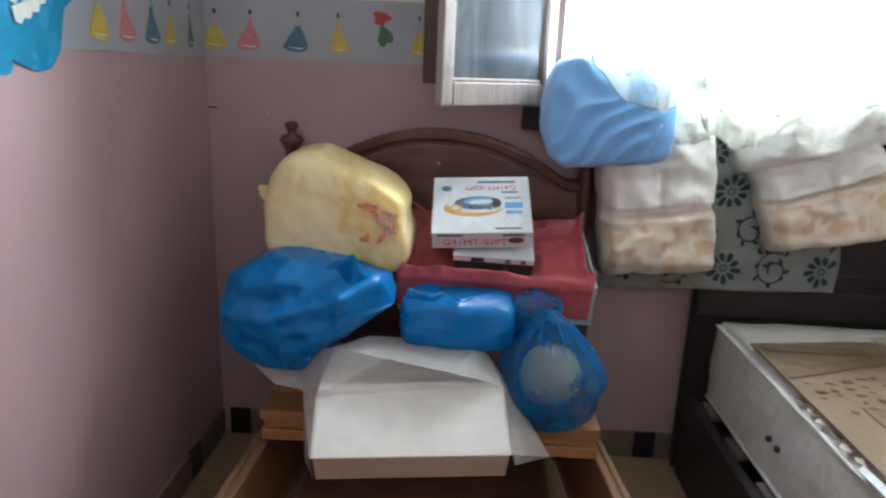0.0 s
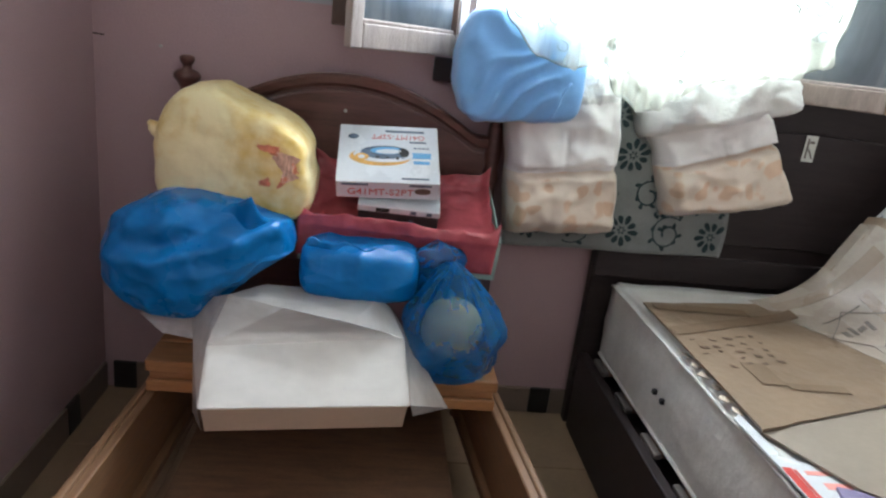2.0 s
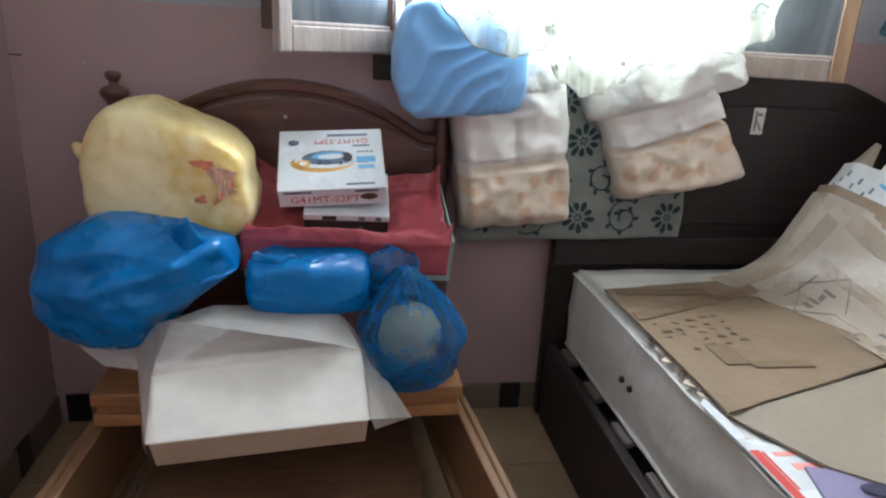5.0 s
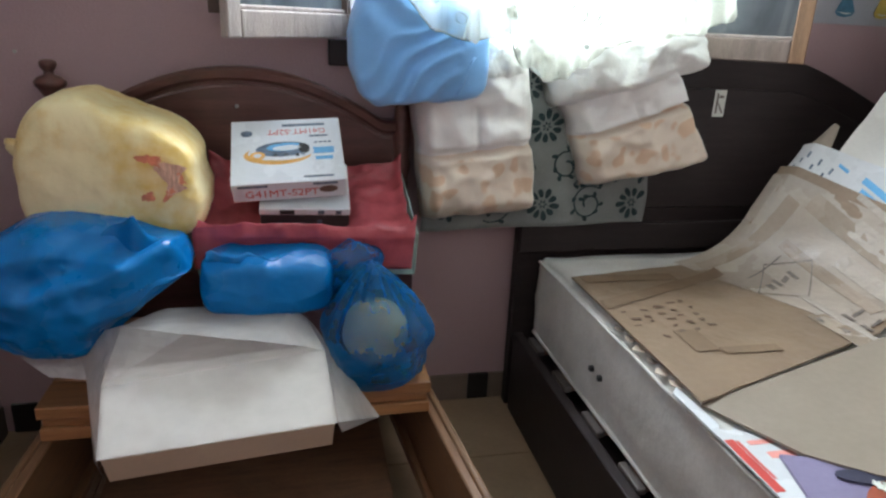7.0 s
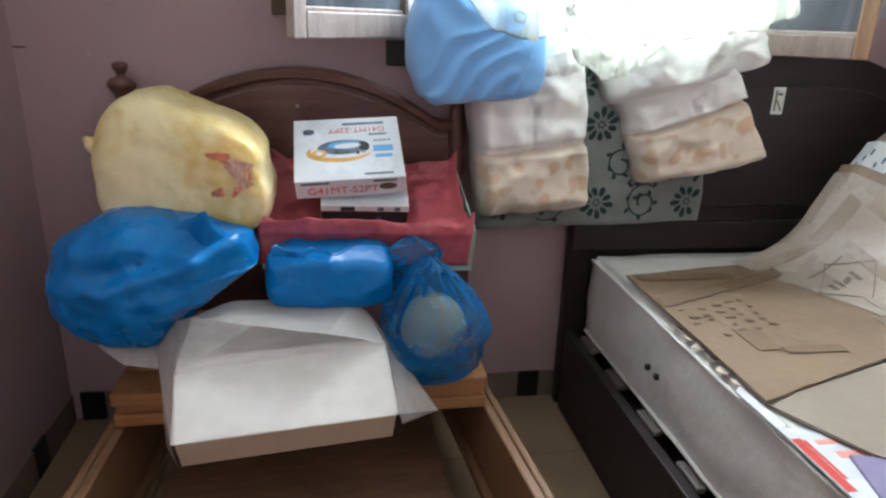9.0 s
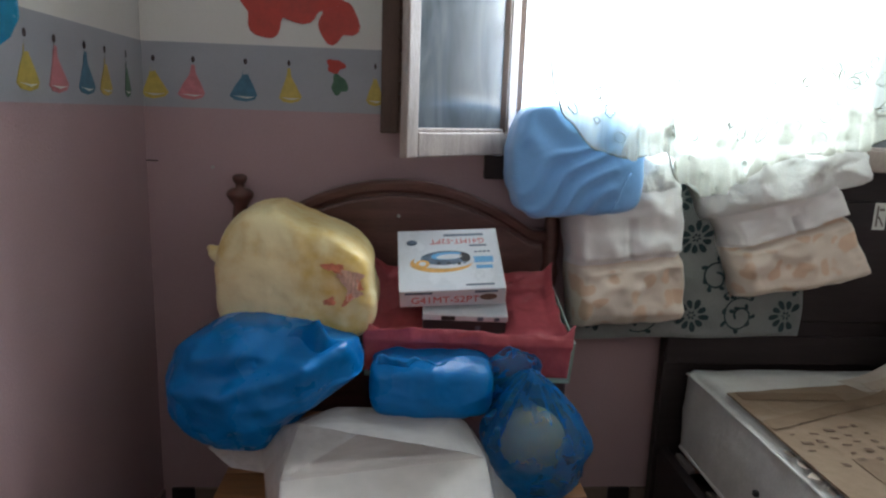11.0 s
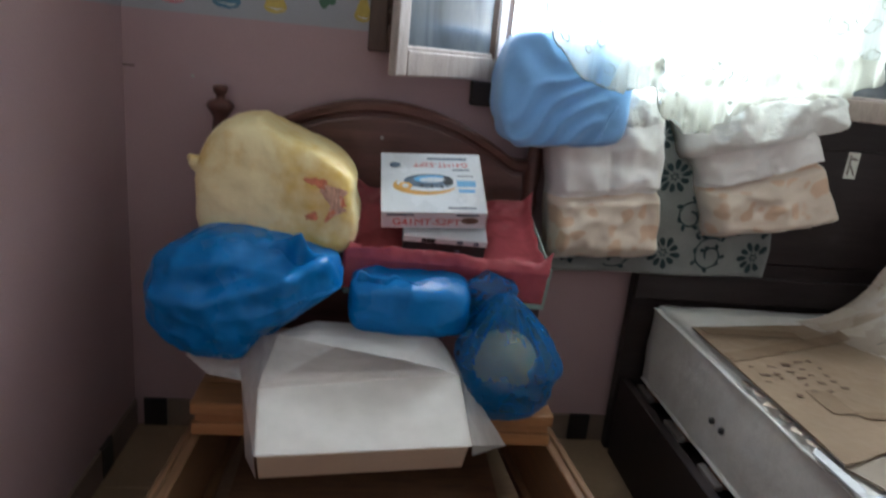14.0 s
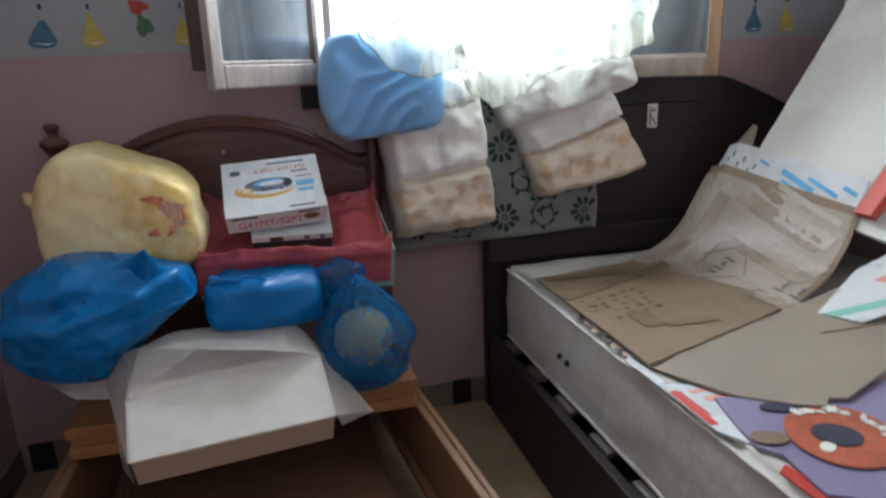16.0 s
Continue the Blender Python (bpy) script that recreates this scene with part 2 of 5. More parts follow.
gco, gmp, gno, grp = gn.new("ShaderNodeTexCoord"), gn.new("ShaderNodeMapping"), gn.new("ShaderNodeTexNoise"), gn.new("ShaderNodeValToRGB")
gmp.inputs["Scale"].default_value = (5, 5, 1.8)
gno.inputs["Scale"].default_value, gno.inputs["Detail"].default_value, gno.inputs["Distortion"].default_value = 1.6, 6, 1.2
grp.color_ramp.elements[0].position, grp.color_ramp.elements[0].color = 0.34, (0.10, 0.115, 0.13, 1)
grp.color_ramp.elements[1].position, grp.color_ramp.elements[1].color = 0.78, (0.30, 0.33, 0.35, 1)
gl.new(gco.outputs["Object"], gmp.inputs["Vector"]), gl.new(gmp.outputs[0], gno.inputs["Vector"])
gl.new(gno.outputs["Fac"], grp.inputs["Fac"]), gl.new(grp.outputs["Color"], GB.inputs["Base Color"])
ST_Y = material("yellow_sticker", (0.60, 0.46, 0.10), 0.4, vary=0.15, scale=40, bump=0)
ST_P = material("pink_sticker", (0.62, 0.22, 0.24), 0.4, vary=0.15, scale=40, bump=0)
ST_B = material("blue_sticker", (0.06, 0.18, 0.27), 0.4, vary=0.2, scale=40, bump=0)
ST_R = material("red_sticker", (0.50, 0.035, 0.02), 0.35, vary=0.15, scale=20, bump=0)
ST_G = material("green_sticker", (0.06, 0.16, 0.09), 0.4, vary=0.2, scale=40, bump=0)
ST_C = material("bright_blue_sticker", (0.01, 0.28, 0.50), 0.25, vary=0.2, scale=12, bump=0.05)
ST_W = material("white_sticker", (0.70, 0.72, 0.66), 0.4, vary=0.1, scale=20, bump=0.1)
ST_D = material("dark_sticker", (0.04, 0.02, 0.02), 0.4, vary=0.2, bump=0)
METAL = material("dull_steel", (0.5, 0.49, 0.47), 0.35, 0.9, vary=0.1, bump=0.02)
WHITEPLASTIC = material("grey_plastic", (0.13, 0.11, 0.10), 0.45, vary=0.06, bump=0.02)


# ---- building blocks ----
def mesh_of(name, bm, mat_, smooth=False):
    me = bpy.data.meshes.new(name)
    bm.to_mesh(me)
    bm.free()
    for mm in (mat_ if isinstance(mat_, (list, tuple)) else [mat_]):
        me.materials.append(mm)
    if smooth:
        me.shade_smooth()
    return me


def part(name, bm, mat_, parent, label="", smooth=False, m=None):
    """One mesh object under a thing or a part."""
    ob = new(name, mesh_of(name, bm, mat_, smooth))
    ob.parent = parent
    if m is not None:
        ob.matrix_local = m
    return tagged(ob, label)


def thing(name, label, category, m=None, group="", kind=""):
    ob = new(name)
    ob.empty_display_size = 0.05
    if m is not None:
        ob.matrix_world = m
    return tagged(ob, label, category, group, kind)


def solid(name, bm, mat_, label="", category="", kind="", smooth=False, m=None, group=""):
    """A thing that is one mesh."""
    ob = new(name, mesh_of(name, bm, mat_, smooth))
    if m is not None:
        ob.matrix_world = m
    return tagged(ob, label, category, group, kind)


def box(x0, x1, y0, y1, z0, z1, bevel=0.0, seg=2, bm=None):
    own = bm is None
    bm = bmesh.new() if own else bm
    r = bmesh.ops.create_cube(bm, size=1.0)
    for v in r["verts"]:
        v.co = Vector((x0 + (v.co.x + 0.5) * (x1 - x0), y0 + (v.co.y + 0.5) * (y1 - y0), z0 + (v.co.z + 0.5) * (z1 - z0)))
    if bevel:
        edges = list({e for v in r["verts"] for e in v.link_edges})
        bmesh.ops.bevel(bm, geom=edges, offset=bevel, segments=seg, affect="EDGES", profile=0.5)
    return bm


def plate(points, depth, axis=(0, 0, 1), bevel=0.0):
    """A flat outline given a thickness along an axis."""
    bm = bmesh.new()
    vs = [bm.verts.new(p) for p in points]
    f = bm.faces.new(vs)
    r = bmesh.ops.extrude_face_region(bm, geom=[f])
    d = Vector(axis) * depth
    for v in r["geom"]:
        if isinstance(v, bmesh.types.BMVert):
            v.co += d
    bmesh.ops.recalc_face_normals(bm, faces=bm.faces)
    if bevel:
        bmesh.ops.bevel(bm, geom=list(bm.edges), offset=bevel, segments=1, affect="EDGES")
    return bm


def sheet(fn, nu, nv, thick=0.0):
    """A surface fn(u, v) over the unit square, with a thickness along its normals."""
    bm = bmesh.new()
    g = [[bm.verts.new(fn(i / nu, j / nv)) for j in range(nv + 1)] for i in range(nu + 1)]
    for i in range(nu):
        for j in range(nv):
            bm.faces.new((g[i][j], g[i + 1][j], g[i + 1][j + 1], g[i][j + 1]))
    if thick:
        bmesh.ops.recalc_face_normals(bm, faces=bm.faces)
        bmesh.ops.solidify(bm, geom=list(bm.faces), thickness=thick)
    return bm


def lathe(profile, seg=24, bm=None, at=(0, 0, 0)):
    bm = bm or bmesh.new()
    rings = [[bm.verts.new((at[0] + r * math.cos(2 * math.pi * k / seg), at[1] + r * math.sin(2 * math.pi * k / seg), at[2] + z)) for k in range(seg)] for r, z in profile]
    for a, b in zip(rings, rings[1:]):
        for k in range(seg):
            bm.faces.new((a[k], a[(k + 1) % seg], b[(k + 1) % seg], b[k]))
    bm.faces.new(list(reversed(rings[0])))
    bm.faces.new(rings[-1])
    return bm


def fold(p, scale, seed=0.0, octaves=4):
    """Crumpled height: sharp creases between soft bulges."""
    p = Vector(p) * scale + Vector((seed, seed * 1.7, -seed))
    h, a = 0.0, 1.0
    for _ in range(octaves):
        h += a * (1 - 2 * abs(noise.noise(p)))
        p, a = p * 2.03 + Vector((3.1, 1.7, 2.3)), a * 0.5
    return h


def creased(p, scale, seed=0.0):
    """Flat hollows between sharp creases, as in pulled plastic film."""
    q = Vector((p[0] * 0.75, p[1], p[2])) * scale + Vector((seed, seed * 1.7, -seed))
    near = noise.voronoi(q)[0]
    return min(1.0, near[1] - near[0]) * -0.6 + 0.7 * near[0]


def bulge(size, power=2.6, sub=5, crumple=0.02, scale=7.0, seed=0.0, flat=None, shape=None):
    """A filled bag or cushion: a rounded block with creases. flat: where its underside is cut level."""
    bm = bmesh.new()
    bmesh.ops.create_icosphere(bm, subdivisions=sub, radius=1.0)
    for v in bm.verts:
        d = v.co.normalized()
        k = (abs(d.x) ** power + abs(d.y) ** power + abs(d.z) ** power) ** (-1 / power)
        p = Vector((d.x * k * size[0], d.y * k * size[1], d.z * k * size[2]))
        p += d * crumple * fold(p, scale, seed)
        if shape:
            p = shape(p)
        if flat is not None and p.z < flat:
            p.z = flat + 0.06 * (p.z - flat)
        v.co = p
    return bm


def lettering(text, size, mat_, parent, m, name="lettering", label=""):
    cu = bpy.data.curves.new(name, "FONT")
    cu.body, cu.size, cu.align_x, cu.align_y, cu.extrude = text, size, "CENTER", "CENTER", 0.0003
    tmp = bpy.data.objects.new(name, cu)
    scene.collection.objects.link(tmp)
    me = bpy.data.meshes.new_from_object(tmp.evaluated_get(bpy.context.evaluated_depsgraph_get()))
    bpy.data.objects.remove(tmp)
    me.materials.clear()
    me.materials.append(mat_)
    ob = new(name, me)
    ob.parent = parent
    ob.matrix_local = m
    return tagged(ob, label)


# ---- the room ----
RX, RY, RZ = 3.02, -3.3, 2.7
STRIP0, STRIP1 = 1.287, 1.466
solid("floor", box(-0.2, RX + 0.2, RY - 0.2, 0.3, -0.15, -0.006), GROUT, "dark grouted bed of the tiled floor", "floor", "structure")
solid("ceiling", box(-0.2, RX + 0.2, RY - 0.2, 0.3, RZ, RZ + 0.15), CEIL, "plain white painted ceiling", "ceiling", "structure")


def wall(name, boxes_low, boxes_high, label):
    bm = bmesh.new()
    for b in boxes_low:
        box(*b, bm=bm)
    low = len(bm.faces)
    for b in boxes_high:
        box(*b, bm=bm)
    bm.faces.ensure_lookup_table()
    for f in bm.faces[low:]:
        f.material_index = 1
    return solid(name, bm, [PINK, CREAM], label, "wall", "structure")


TH = 0.24
wall("wall_north", [(0, RX, 0, TH, 0, WZ0), (0, WX0, 0, TH, WZ0, STRIP0 + 0.02), (WX1, RX, 0, TH, WZ0, STRIP0 + 0.02)],
     [(0, WX0, 0, TH, STRIP0 + 0.02, RZ), (WX1, RX, 0, TH, STRIP0 + 0.02, RZ), (WX0, WX1, 0, TH, WZ1, RZ)],
     "mauve painted wall, cream above a paper border, with a window")
wall("wall_west", [(-TH, 0, RY, TH, 0, STRIP0 + 0.02)], [(-TH, 0, RY, TH, STRIP0 + 0.02, RZ)], "mauve painted wall, cream above a paper border")
wall("wall_east", [(RX, RX + TH, RY, TH, 0, STRIP0 + 0.02)], [(RX, RX + TH, RY, TH, STRIP0 + 0.02, RZ)], "mauve painted wall, cream above a paper border")
wall("wall_south", [(-TH, RX + TH, RY - TH, RY, 0, STRIP0 + 0.02)], [(-TH, RX + TH, RY - TH, RY, STRIP0 + 0.02, RZ)], "plain mauve and cream painted wall")
HAZE = bpy.data.materials.new("bright_haze")
HAZE.use_nodes = True
HAZE.node_tree.nodes["Principled BSDF"].inputs["Emission Color"].default_value = (0.82, 0.93, 1.0, 1)
HAZE.node_tree.nodes["Principled BSDF"].inputs["Emission Strength"].default_value = 3.0
solid("backdrop", box(-4, 8, 3.0, 3.05, -1.0, 6), HAZE, "pale bright haze outside the window", "backdrop", "structure")


def gown(x, z, w, h, lean, mat_, name, label, parent_wall, dark=True):
    """A small sticker: a flared plain shape with a dark dot above. parent_wall: 'n' or 'w'."""
    t = thing(name, label, "sticker", group="wall stickers")
    g = 0.30 * math.sin(37 * x + 5 * w)
    pts = [(-0.08, 0.66), (0.05, 0.67), (0.12, 0.52), (0.30 + 0.1 * g, 0.34), (0.52 + 0.3 * g, 0.10), (0.40 + 0.2 * g, 0.0), (0.05, -0.05), (-0.30 + 0.2 * g, -0.02), (-0.46 + 0.3 * g, 0.07), (-0.30 + 0.2 * g, 0.30), (-0.13, 0.50)]

    def at(u, v, d):
        return Vector((x + u, -d, z + v)) if parent_wall == "n" else Vector((d, x + u, z + v))
    ax = (0, -1, 0) if parent_wall == "n" else (1, 0, 0)
    part("gown", plate([at((a + lean * b) * w, b * h, 0.0022) for a, b in pts], 0.0012, ax), mat_, t)
    if dark:
        part("dot", plate([at(lean * 0.75 * w + 0.07 * w * math.cos(k * 0.785), (0.84 + 0.07 * math.sin(k * 0.785)) * h, 0.0022) for k in range(8)], 0.0012, ax), ST_D, t)
        part("bodice", plate([at((a + lean * b) * w, b * h, 0.0036) for a, b in ((-0.09, 0.55), (0.09, 0.56), (0.07, 0.72), (-0.06, 0.73))], 0.0008, ax), BORDER if sm_pale(x) else mat_, t)
        part("hem_stroke", plate([at((a + lean * b) * w, b * h, 0.0036) for a, b in ((-0.36 + 0.25 * g, 0.08), (0.1, 0.02), (0.42 + 0.25 * g, 0.07), (0.1, 0.06))], 0.0008, ax), ST_W, t)
    return t


def sm_pale(x):
    return math.sin(91 * x) > 0


strip_n = thing("border_1", "grey wallpaper border strip with little stickers", "wallpaper border", kind="structure")
part("strip", box(0.0, WX0 - 0.1, -0.0022, 0.0, STRIP0, STRIP1), BORDER, strip_n)
part("strip", box(WX1 + 0.1, RX, -0.0022, 0.0, STRIP0, STRIP1), BORDER, strip_n)
part("strip", box(0.0, 0.0022, RY, -0.0023, STRIP0, STRIP1), BORDER, strip_n)
ROWS_N = ((0.026, 0.075, ST_Y, "yellow", 0.12), (0.137, 0.078, ST_P, "pink", 0.1), (0.285, 0.080, ST_B, "blue", 0.05), (0.410, 0.066, ST_Y, "yellow", 0.0), (0.655, 0.05, ST_Y, "yellow", 0.0),
          (2.62, 0.075, ST_B, "blue", 0.05), (2.76, 0.07, ST_Y, "yellow", 0.0))
for sx, sw, sm, sn, sl in ROWS_N:
    gown(sx, STRIP0 + 0.028, sw, 0.125, sl, sm, "wall_sticker", f"{sn} flared sticker on the grey paper border", "n")
for sy, sw, sm, sn in ((-0.60, 0.085, ST_Y, "yellow"), (-0.487, 0.085, ST_P, "pink"), (-0.350, 0.085, ST_B, "blue"), (-0.243, 0.07, ST_Y, "yellow"), (-0.115, 0.04, ST_G, "green")):
    gown(sy, STRIP0 + 0.028, sw, 0.125, 0.0, sm, "wall_sticker", f"{sn} flared sticker on the grey paper border", "w")


def blob_sticker(name, x, z, w, h, mat_, label, side="n", seed=0, parent=None, d=0.0042):
    pts = []
    for k in range(28):
        a = 2 * math.pi * k / 28
        r = 1 + 0.18 * math.sin(3 * a + seed) + 0.1 * math.sin(5 * a + 2 * seed)
        u, v = 0.5 * w * r * math.cos(a), 0.5 * h * r * math.sin(a)
        pts.append((x + u, -d, z + v) if side == "n" else (d, x + u, z + v))
    bm = plate(pts, 0.0015, (0, -1, 0) if side == "n" else (1, 0, 0))
    return part(name, bm, mat_, parent, label) if parent else solid(name, bm, mat_, label, "sticker")


t = thing("wall_sticker", "red and green sticker on the grey paper border", "sticker", group="wall stickers")
blob_sticker("top", 0.541, STRIP0 + 0.130, 0.05, 0.038, ST_R, "", parent=t, seed=1, d=0.0022)
blob_sticker("stem", 0.552, STRIP0 + 0.078, 0.045, 0.055, ST_G, "", parent=t, seed=2, d=0.0022)
t = thing("large_wall_sticker", "large glossy red rounded sticker on the cream wall", "sticker")
blob_sticker("lobe", 0.348, 1.566, 0.135, 0.145, ST_R, "", parent=t, seed=0.4, d=0.001)
blob_sticker("lobe", 0.546, 1.545, 0.11, 0.13, ST_R, "", parent=t, seed=2.0, d=0.001)
blob_sticker("bridge", 0.45, 1.590, 0.17, 0.11, ST_R, "", parent=t, seed=1.0, d=0.0026)
blob_sticker("wall_sticker", 2.675, 1.515, 0.10, 0.11, ST_R, "red round sticker on the cream wall", seed=1.0, d=0.001)
t = thing("large_wall_sticker", "large bright blue sticker with white ruffled bands", "sticker")
blob_sticker("ground_shape", -0.835, 1.445, 0.36, 0.36, ST_C, "", "w", 0.7, t)
blob_sticker("foot", -0.945, 1.285, 0.13, 0.09, ST_C, "", "w", 0.2, t, 0.0058)
for k in range(3):
    pts = []
    for i in range(21):
        a = -1.35 + 1.35 * i / 20
        r = 0.21 - 0.034 * k + 0.008 * (i % 2)
        pts.append((0.0075, -0.935 + r * math.cos(a), 1.535 + r * math.sin(a)))
    for i in range(20, -1, -1):
        a = -1.35 + 1.35 * i / 20
        r = 0.185 - 0.034 * k
        pts.append((0.0075, -0.935 + r * math.cos(a), 1.535 + r * math.sin(a)))
    part("ruffle", plate(pts, 0.002, (1, 0, 0)), ST_W, t, "white ruffled band")

# ---- window ----
win = thing("window_1", "wooden casement window standing open, hung with a sheer curtain", "window", kind="structure")
for b in ((WX0, WX0 + 0.045, 0.05, 0.11, WZ0, WZ1), (WX1 - 0.045, WX1, 0.05, 0.11, WZ0, WZ1)):
    part("jamb", box(*b, bevel=0.004), WINDARK, win)
part("head", box(WX0 + 0.045, WX1 - 0.045, 0.05, 0.11, WZ1 - 0.045, WZ1, bevel=0.004), WINDARK, win)
part("window_sill", box(0.979, WX1 + 0.09, -0.035, -0.0005, WZ0 - 0.050, WZ0 + 0.021, bevel=0.005), WENGE, win)
part("window_sill", box(WX0, WX1, 0.0, 0.23, WZ0, WZ0 + 0.012, bevel=0.004), WENGE, win)


def leaf(hinge, free, z0, z1, wood_in, edge_wood, name="casement"):
    """A glazed leaf from its hinge edge to its free edge."""
    hx, fx = Vector((*hinge, 0)), Vector((*free, 0))
    w = (fx - hx).length
    ang = math.degrees(math.atan2(fx.y - hx.y, fx.x - hx.x))
    e = new(name)
    e.parent = win
    e.matrix_local = pose(hinge[0], hinge[1], 0, 0, 0, ang)
    tagged(e, "open wooden casement leaf with dusty glass")
    s, d = 0.042, 0.012
    part("stile", box(0, s, -d, d, z0, z1, bevel=0.004), wood_in, e)
    part("stile", box(w - s, w, -d, d, z0, z1, bevel=0.004), edge_wood, e)
    part("rail", box(s, w - s, -d, d, z0, z0 + 0.062, bevel=0.004), wood_in, e)
    part("rail", box(s, w - s, -d, d, z1 - 0.06, z1, bevel=0.004), wood_in, e)
    for zz in (z0 + 0.062, z1 - 0.07):
        part("glazing_bead", box(s, w - s, -d + 0.004, d - 0.004, zz, zz + 0.010, bevel=0.003), WINWOOD, e)
    part("pane", box(s - 0.006, w - s + 0.006, -0.002, 0.002, z0 + 0.058, z1 - 0.056), GLASS, e, "dusty greyish glass")
    return e


leaf((1.055, -0.026), (0.738, -0.372), 1.186, 2.2, WINWOOD, WINWOOD)
leaf((1.965, -0.026), (2.288, -0.275), 1.17, 2.2, WINGREY, OAK)
sh = thing("window_shutter", "dark brown wooden shutter folded back on the wall", "shutter")
part("stile", box(0.674, 0.724, -0.075, -0.035, 1.235, 2.25, bevel=0.004), WINDARK, sh)
part("stile", box(0.985, 1.03, -0.075, -0.035, 1.235, 2.25, bevel=0.004), WINDARK, sh)
part("rail", box(0.724, 0.985, -0.075, -0.035, 1.235, 1.31, bevel=0.004), WINDARK, sh)
part("rail", box(0.724, 0.985, -0.075, -0.035, 2.17, 2.25, bevel=0.004), WINDARK, sh)
for k in range(22):
    part("slat", box(0.720, 0.989, -0.012, 0.012, -0.022, 0.022), WINDARK, sh, m=pose(0, -0.055, 1.33 + 0.038 * k, 35, 0, 0))
for zz in (1.36, 2.1):
    part("hinge", box(0.99, 1.055, -0.034, -0.004, zz, zz + 0.05, bevel=0.003), METAL, sh, "dull steel hinge")

# ---- bed with the arched headboard ----
bed = thing("single_bed", "mahogany bed with arched headboard and bare pine side rails", "bed")
HX0, HX1 = 0.276, 1.185
hmid = (HX0 + HX1) / 2


def arch(x):
    """Top line of the headboard."""
    u = abs(x - hmid) / (HX1 - HX0) * 2
    return 1.104 - 0.185 * min(u, 0.86) ** 2


def arched(y0, y1, inset, drop, z0):
    n = 48
    xs = [HX0 + inset + (HX1 - HX0 - 2 * inset) * i / n for i in range(n + 1)]
    pts = [(x, y0, arch(x) - drop) for x in xs] + [(xs[-1], y0, z0), (xs[0], y0, z0)]
    return plate(pts, y1 - y0, (0, 1, 0))


part("head_panel", arched(-0.052, -0.03, 0.02, 0.028, 0.22), MAHOG, bed)


def moulding(dz0, dz1, y0, y1):
    n = 48
    bm = bmesh.new()
    rows = []
    for i in range(n + 1):
        x = HX0 + 0.02 + (HX1 - HX0 - 0.04) * i / n
        z = arch(x)
        ring = [(x, y1, z - dz1), (x, y1, z - dz0 - 0.004), (x, y1 - 0.006, z - dz0), (x, y0 + 0.008, z - dz0), (x, y0, z - dz0 - 0.009), (x, y0 + 0.002, z - dz1 + 0.008), (x, y0 + 0.009, z - dz1)]
        rows.append([bm.verts.new(p) for p in ring])
    for a, b in zip(rows, rows[1:]):
        for k in range(7):
            bm.faces.new((a[k], a[(k + 1) % 7], b[(k + 1) % 7], b[k]))
    bm.faces.new(rows[0]), bm.faces.new(rows[-1])
    bmesh.ops.recalc_face_normals(bm, faces=bm.faces)
    return bm


part("top_moulding", moulding(0.0, 0.036, -0.075, -0.022), MAHOG, bed, smooth=False)
part("inner_moulding", moulding(0.046, 0.056, -0.0575, -0.048), MAHOG, bed)
part("lower_rail", box(HX0 + 0.02, HX1 - 0.02, -0.068, -0.025, 0.52, 0.60, bevel=0.006), MAHOG, bed)
post = [(0.024, 0.0), (0.026, 0.05), (0.024, 0.10), (0.028, 0.14), (0.026, 0.5), (0.022, 0.80), (0.029, 0.84), (0.022, 0.87), (0.027, 0.92), (0.023, 0.985), (0.019, 1.015), (0.028, 1.030),
        (0.037, 1.042), (0.038, 1.052), (0.030, 1.062), (0.013, 1.068), (0.012, 1.078), (0.018, 1.084), (0.021, 1.093), (0.020, 1.101), (0.010, 1.106)]
for px in (HX0, HX1):
    part("post", lathe(post, 20, at=(px, -0.052, 0)), MAHOG, bed, smooth=True)
part("screw", lathe([(0.005, 0), (0.005, 0.003), (0.003, 0.004)], 12), METAL, bed, "small steel screw head", m=pose(hmid, -0.0525, 0.997, 90, 0, 0))


def side_rail(x0, x1, y0, y1, inward):
    """A moulded pine side rail from the head end to the foot."""
    ln = math.hypot(x1 - x0, y1 - y0)
    m = pose(x0, y0, 0, 0, 0, math.degrees(math.atan2(y1 - y0, x1 - x0)))
    e = part("side_rail", box(0, ln, -0.014, 0.014, 0.10, 0.338, bevel=0.004), PINE_X, bed, "orange varnished pine side rail", m=m)
    s = inward
    part("cap", box(0, ln, min(-0.006 * s, -0.024 * s), max(-0.006 * s, -0.024 * s), 0.318, 0.345, bevel=0.005), PINE_X, e)
    part("ledge", box(0, ln, min(0.0145 * s, 0.036 * s), max(0.0145 * s, 0.036 * s), 0.13, 0.155, bevel=0.003), PINE_X, e)
    return e


PINE_X = material("dull_pine_rail", (0.25, 0.135, 0.070), 0.45, vary=0.25, scale=5, fine=30, bump=0.06, stretch=(1.2, 14, 14))
side_rail(0.357, 0.27, -0.08, -2.03, 1)
side_rail(1.150, 1.335, -0.08, -2.03, -1)
part("foot_rail", box(0.28, 1.325, -2.06, -2.034, 0.06, 0.345, bevel=0.004), PINE, bed)
for fx in (0.28, 1.325):
    part("foot_post", box(fx - 0.03, fx + 0.03, -2.122, -2.062, 0.0, 0.42, bevel=0.008), MAHOG, bed)
part("bottom_board", box(0.40, 1.10, -2.02, -0.1, 0.105, 0.121), BASE, bed, "dark worn bed bottom board")

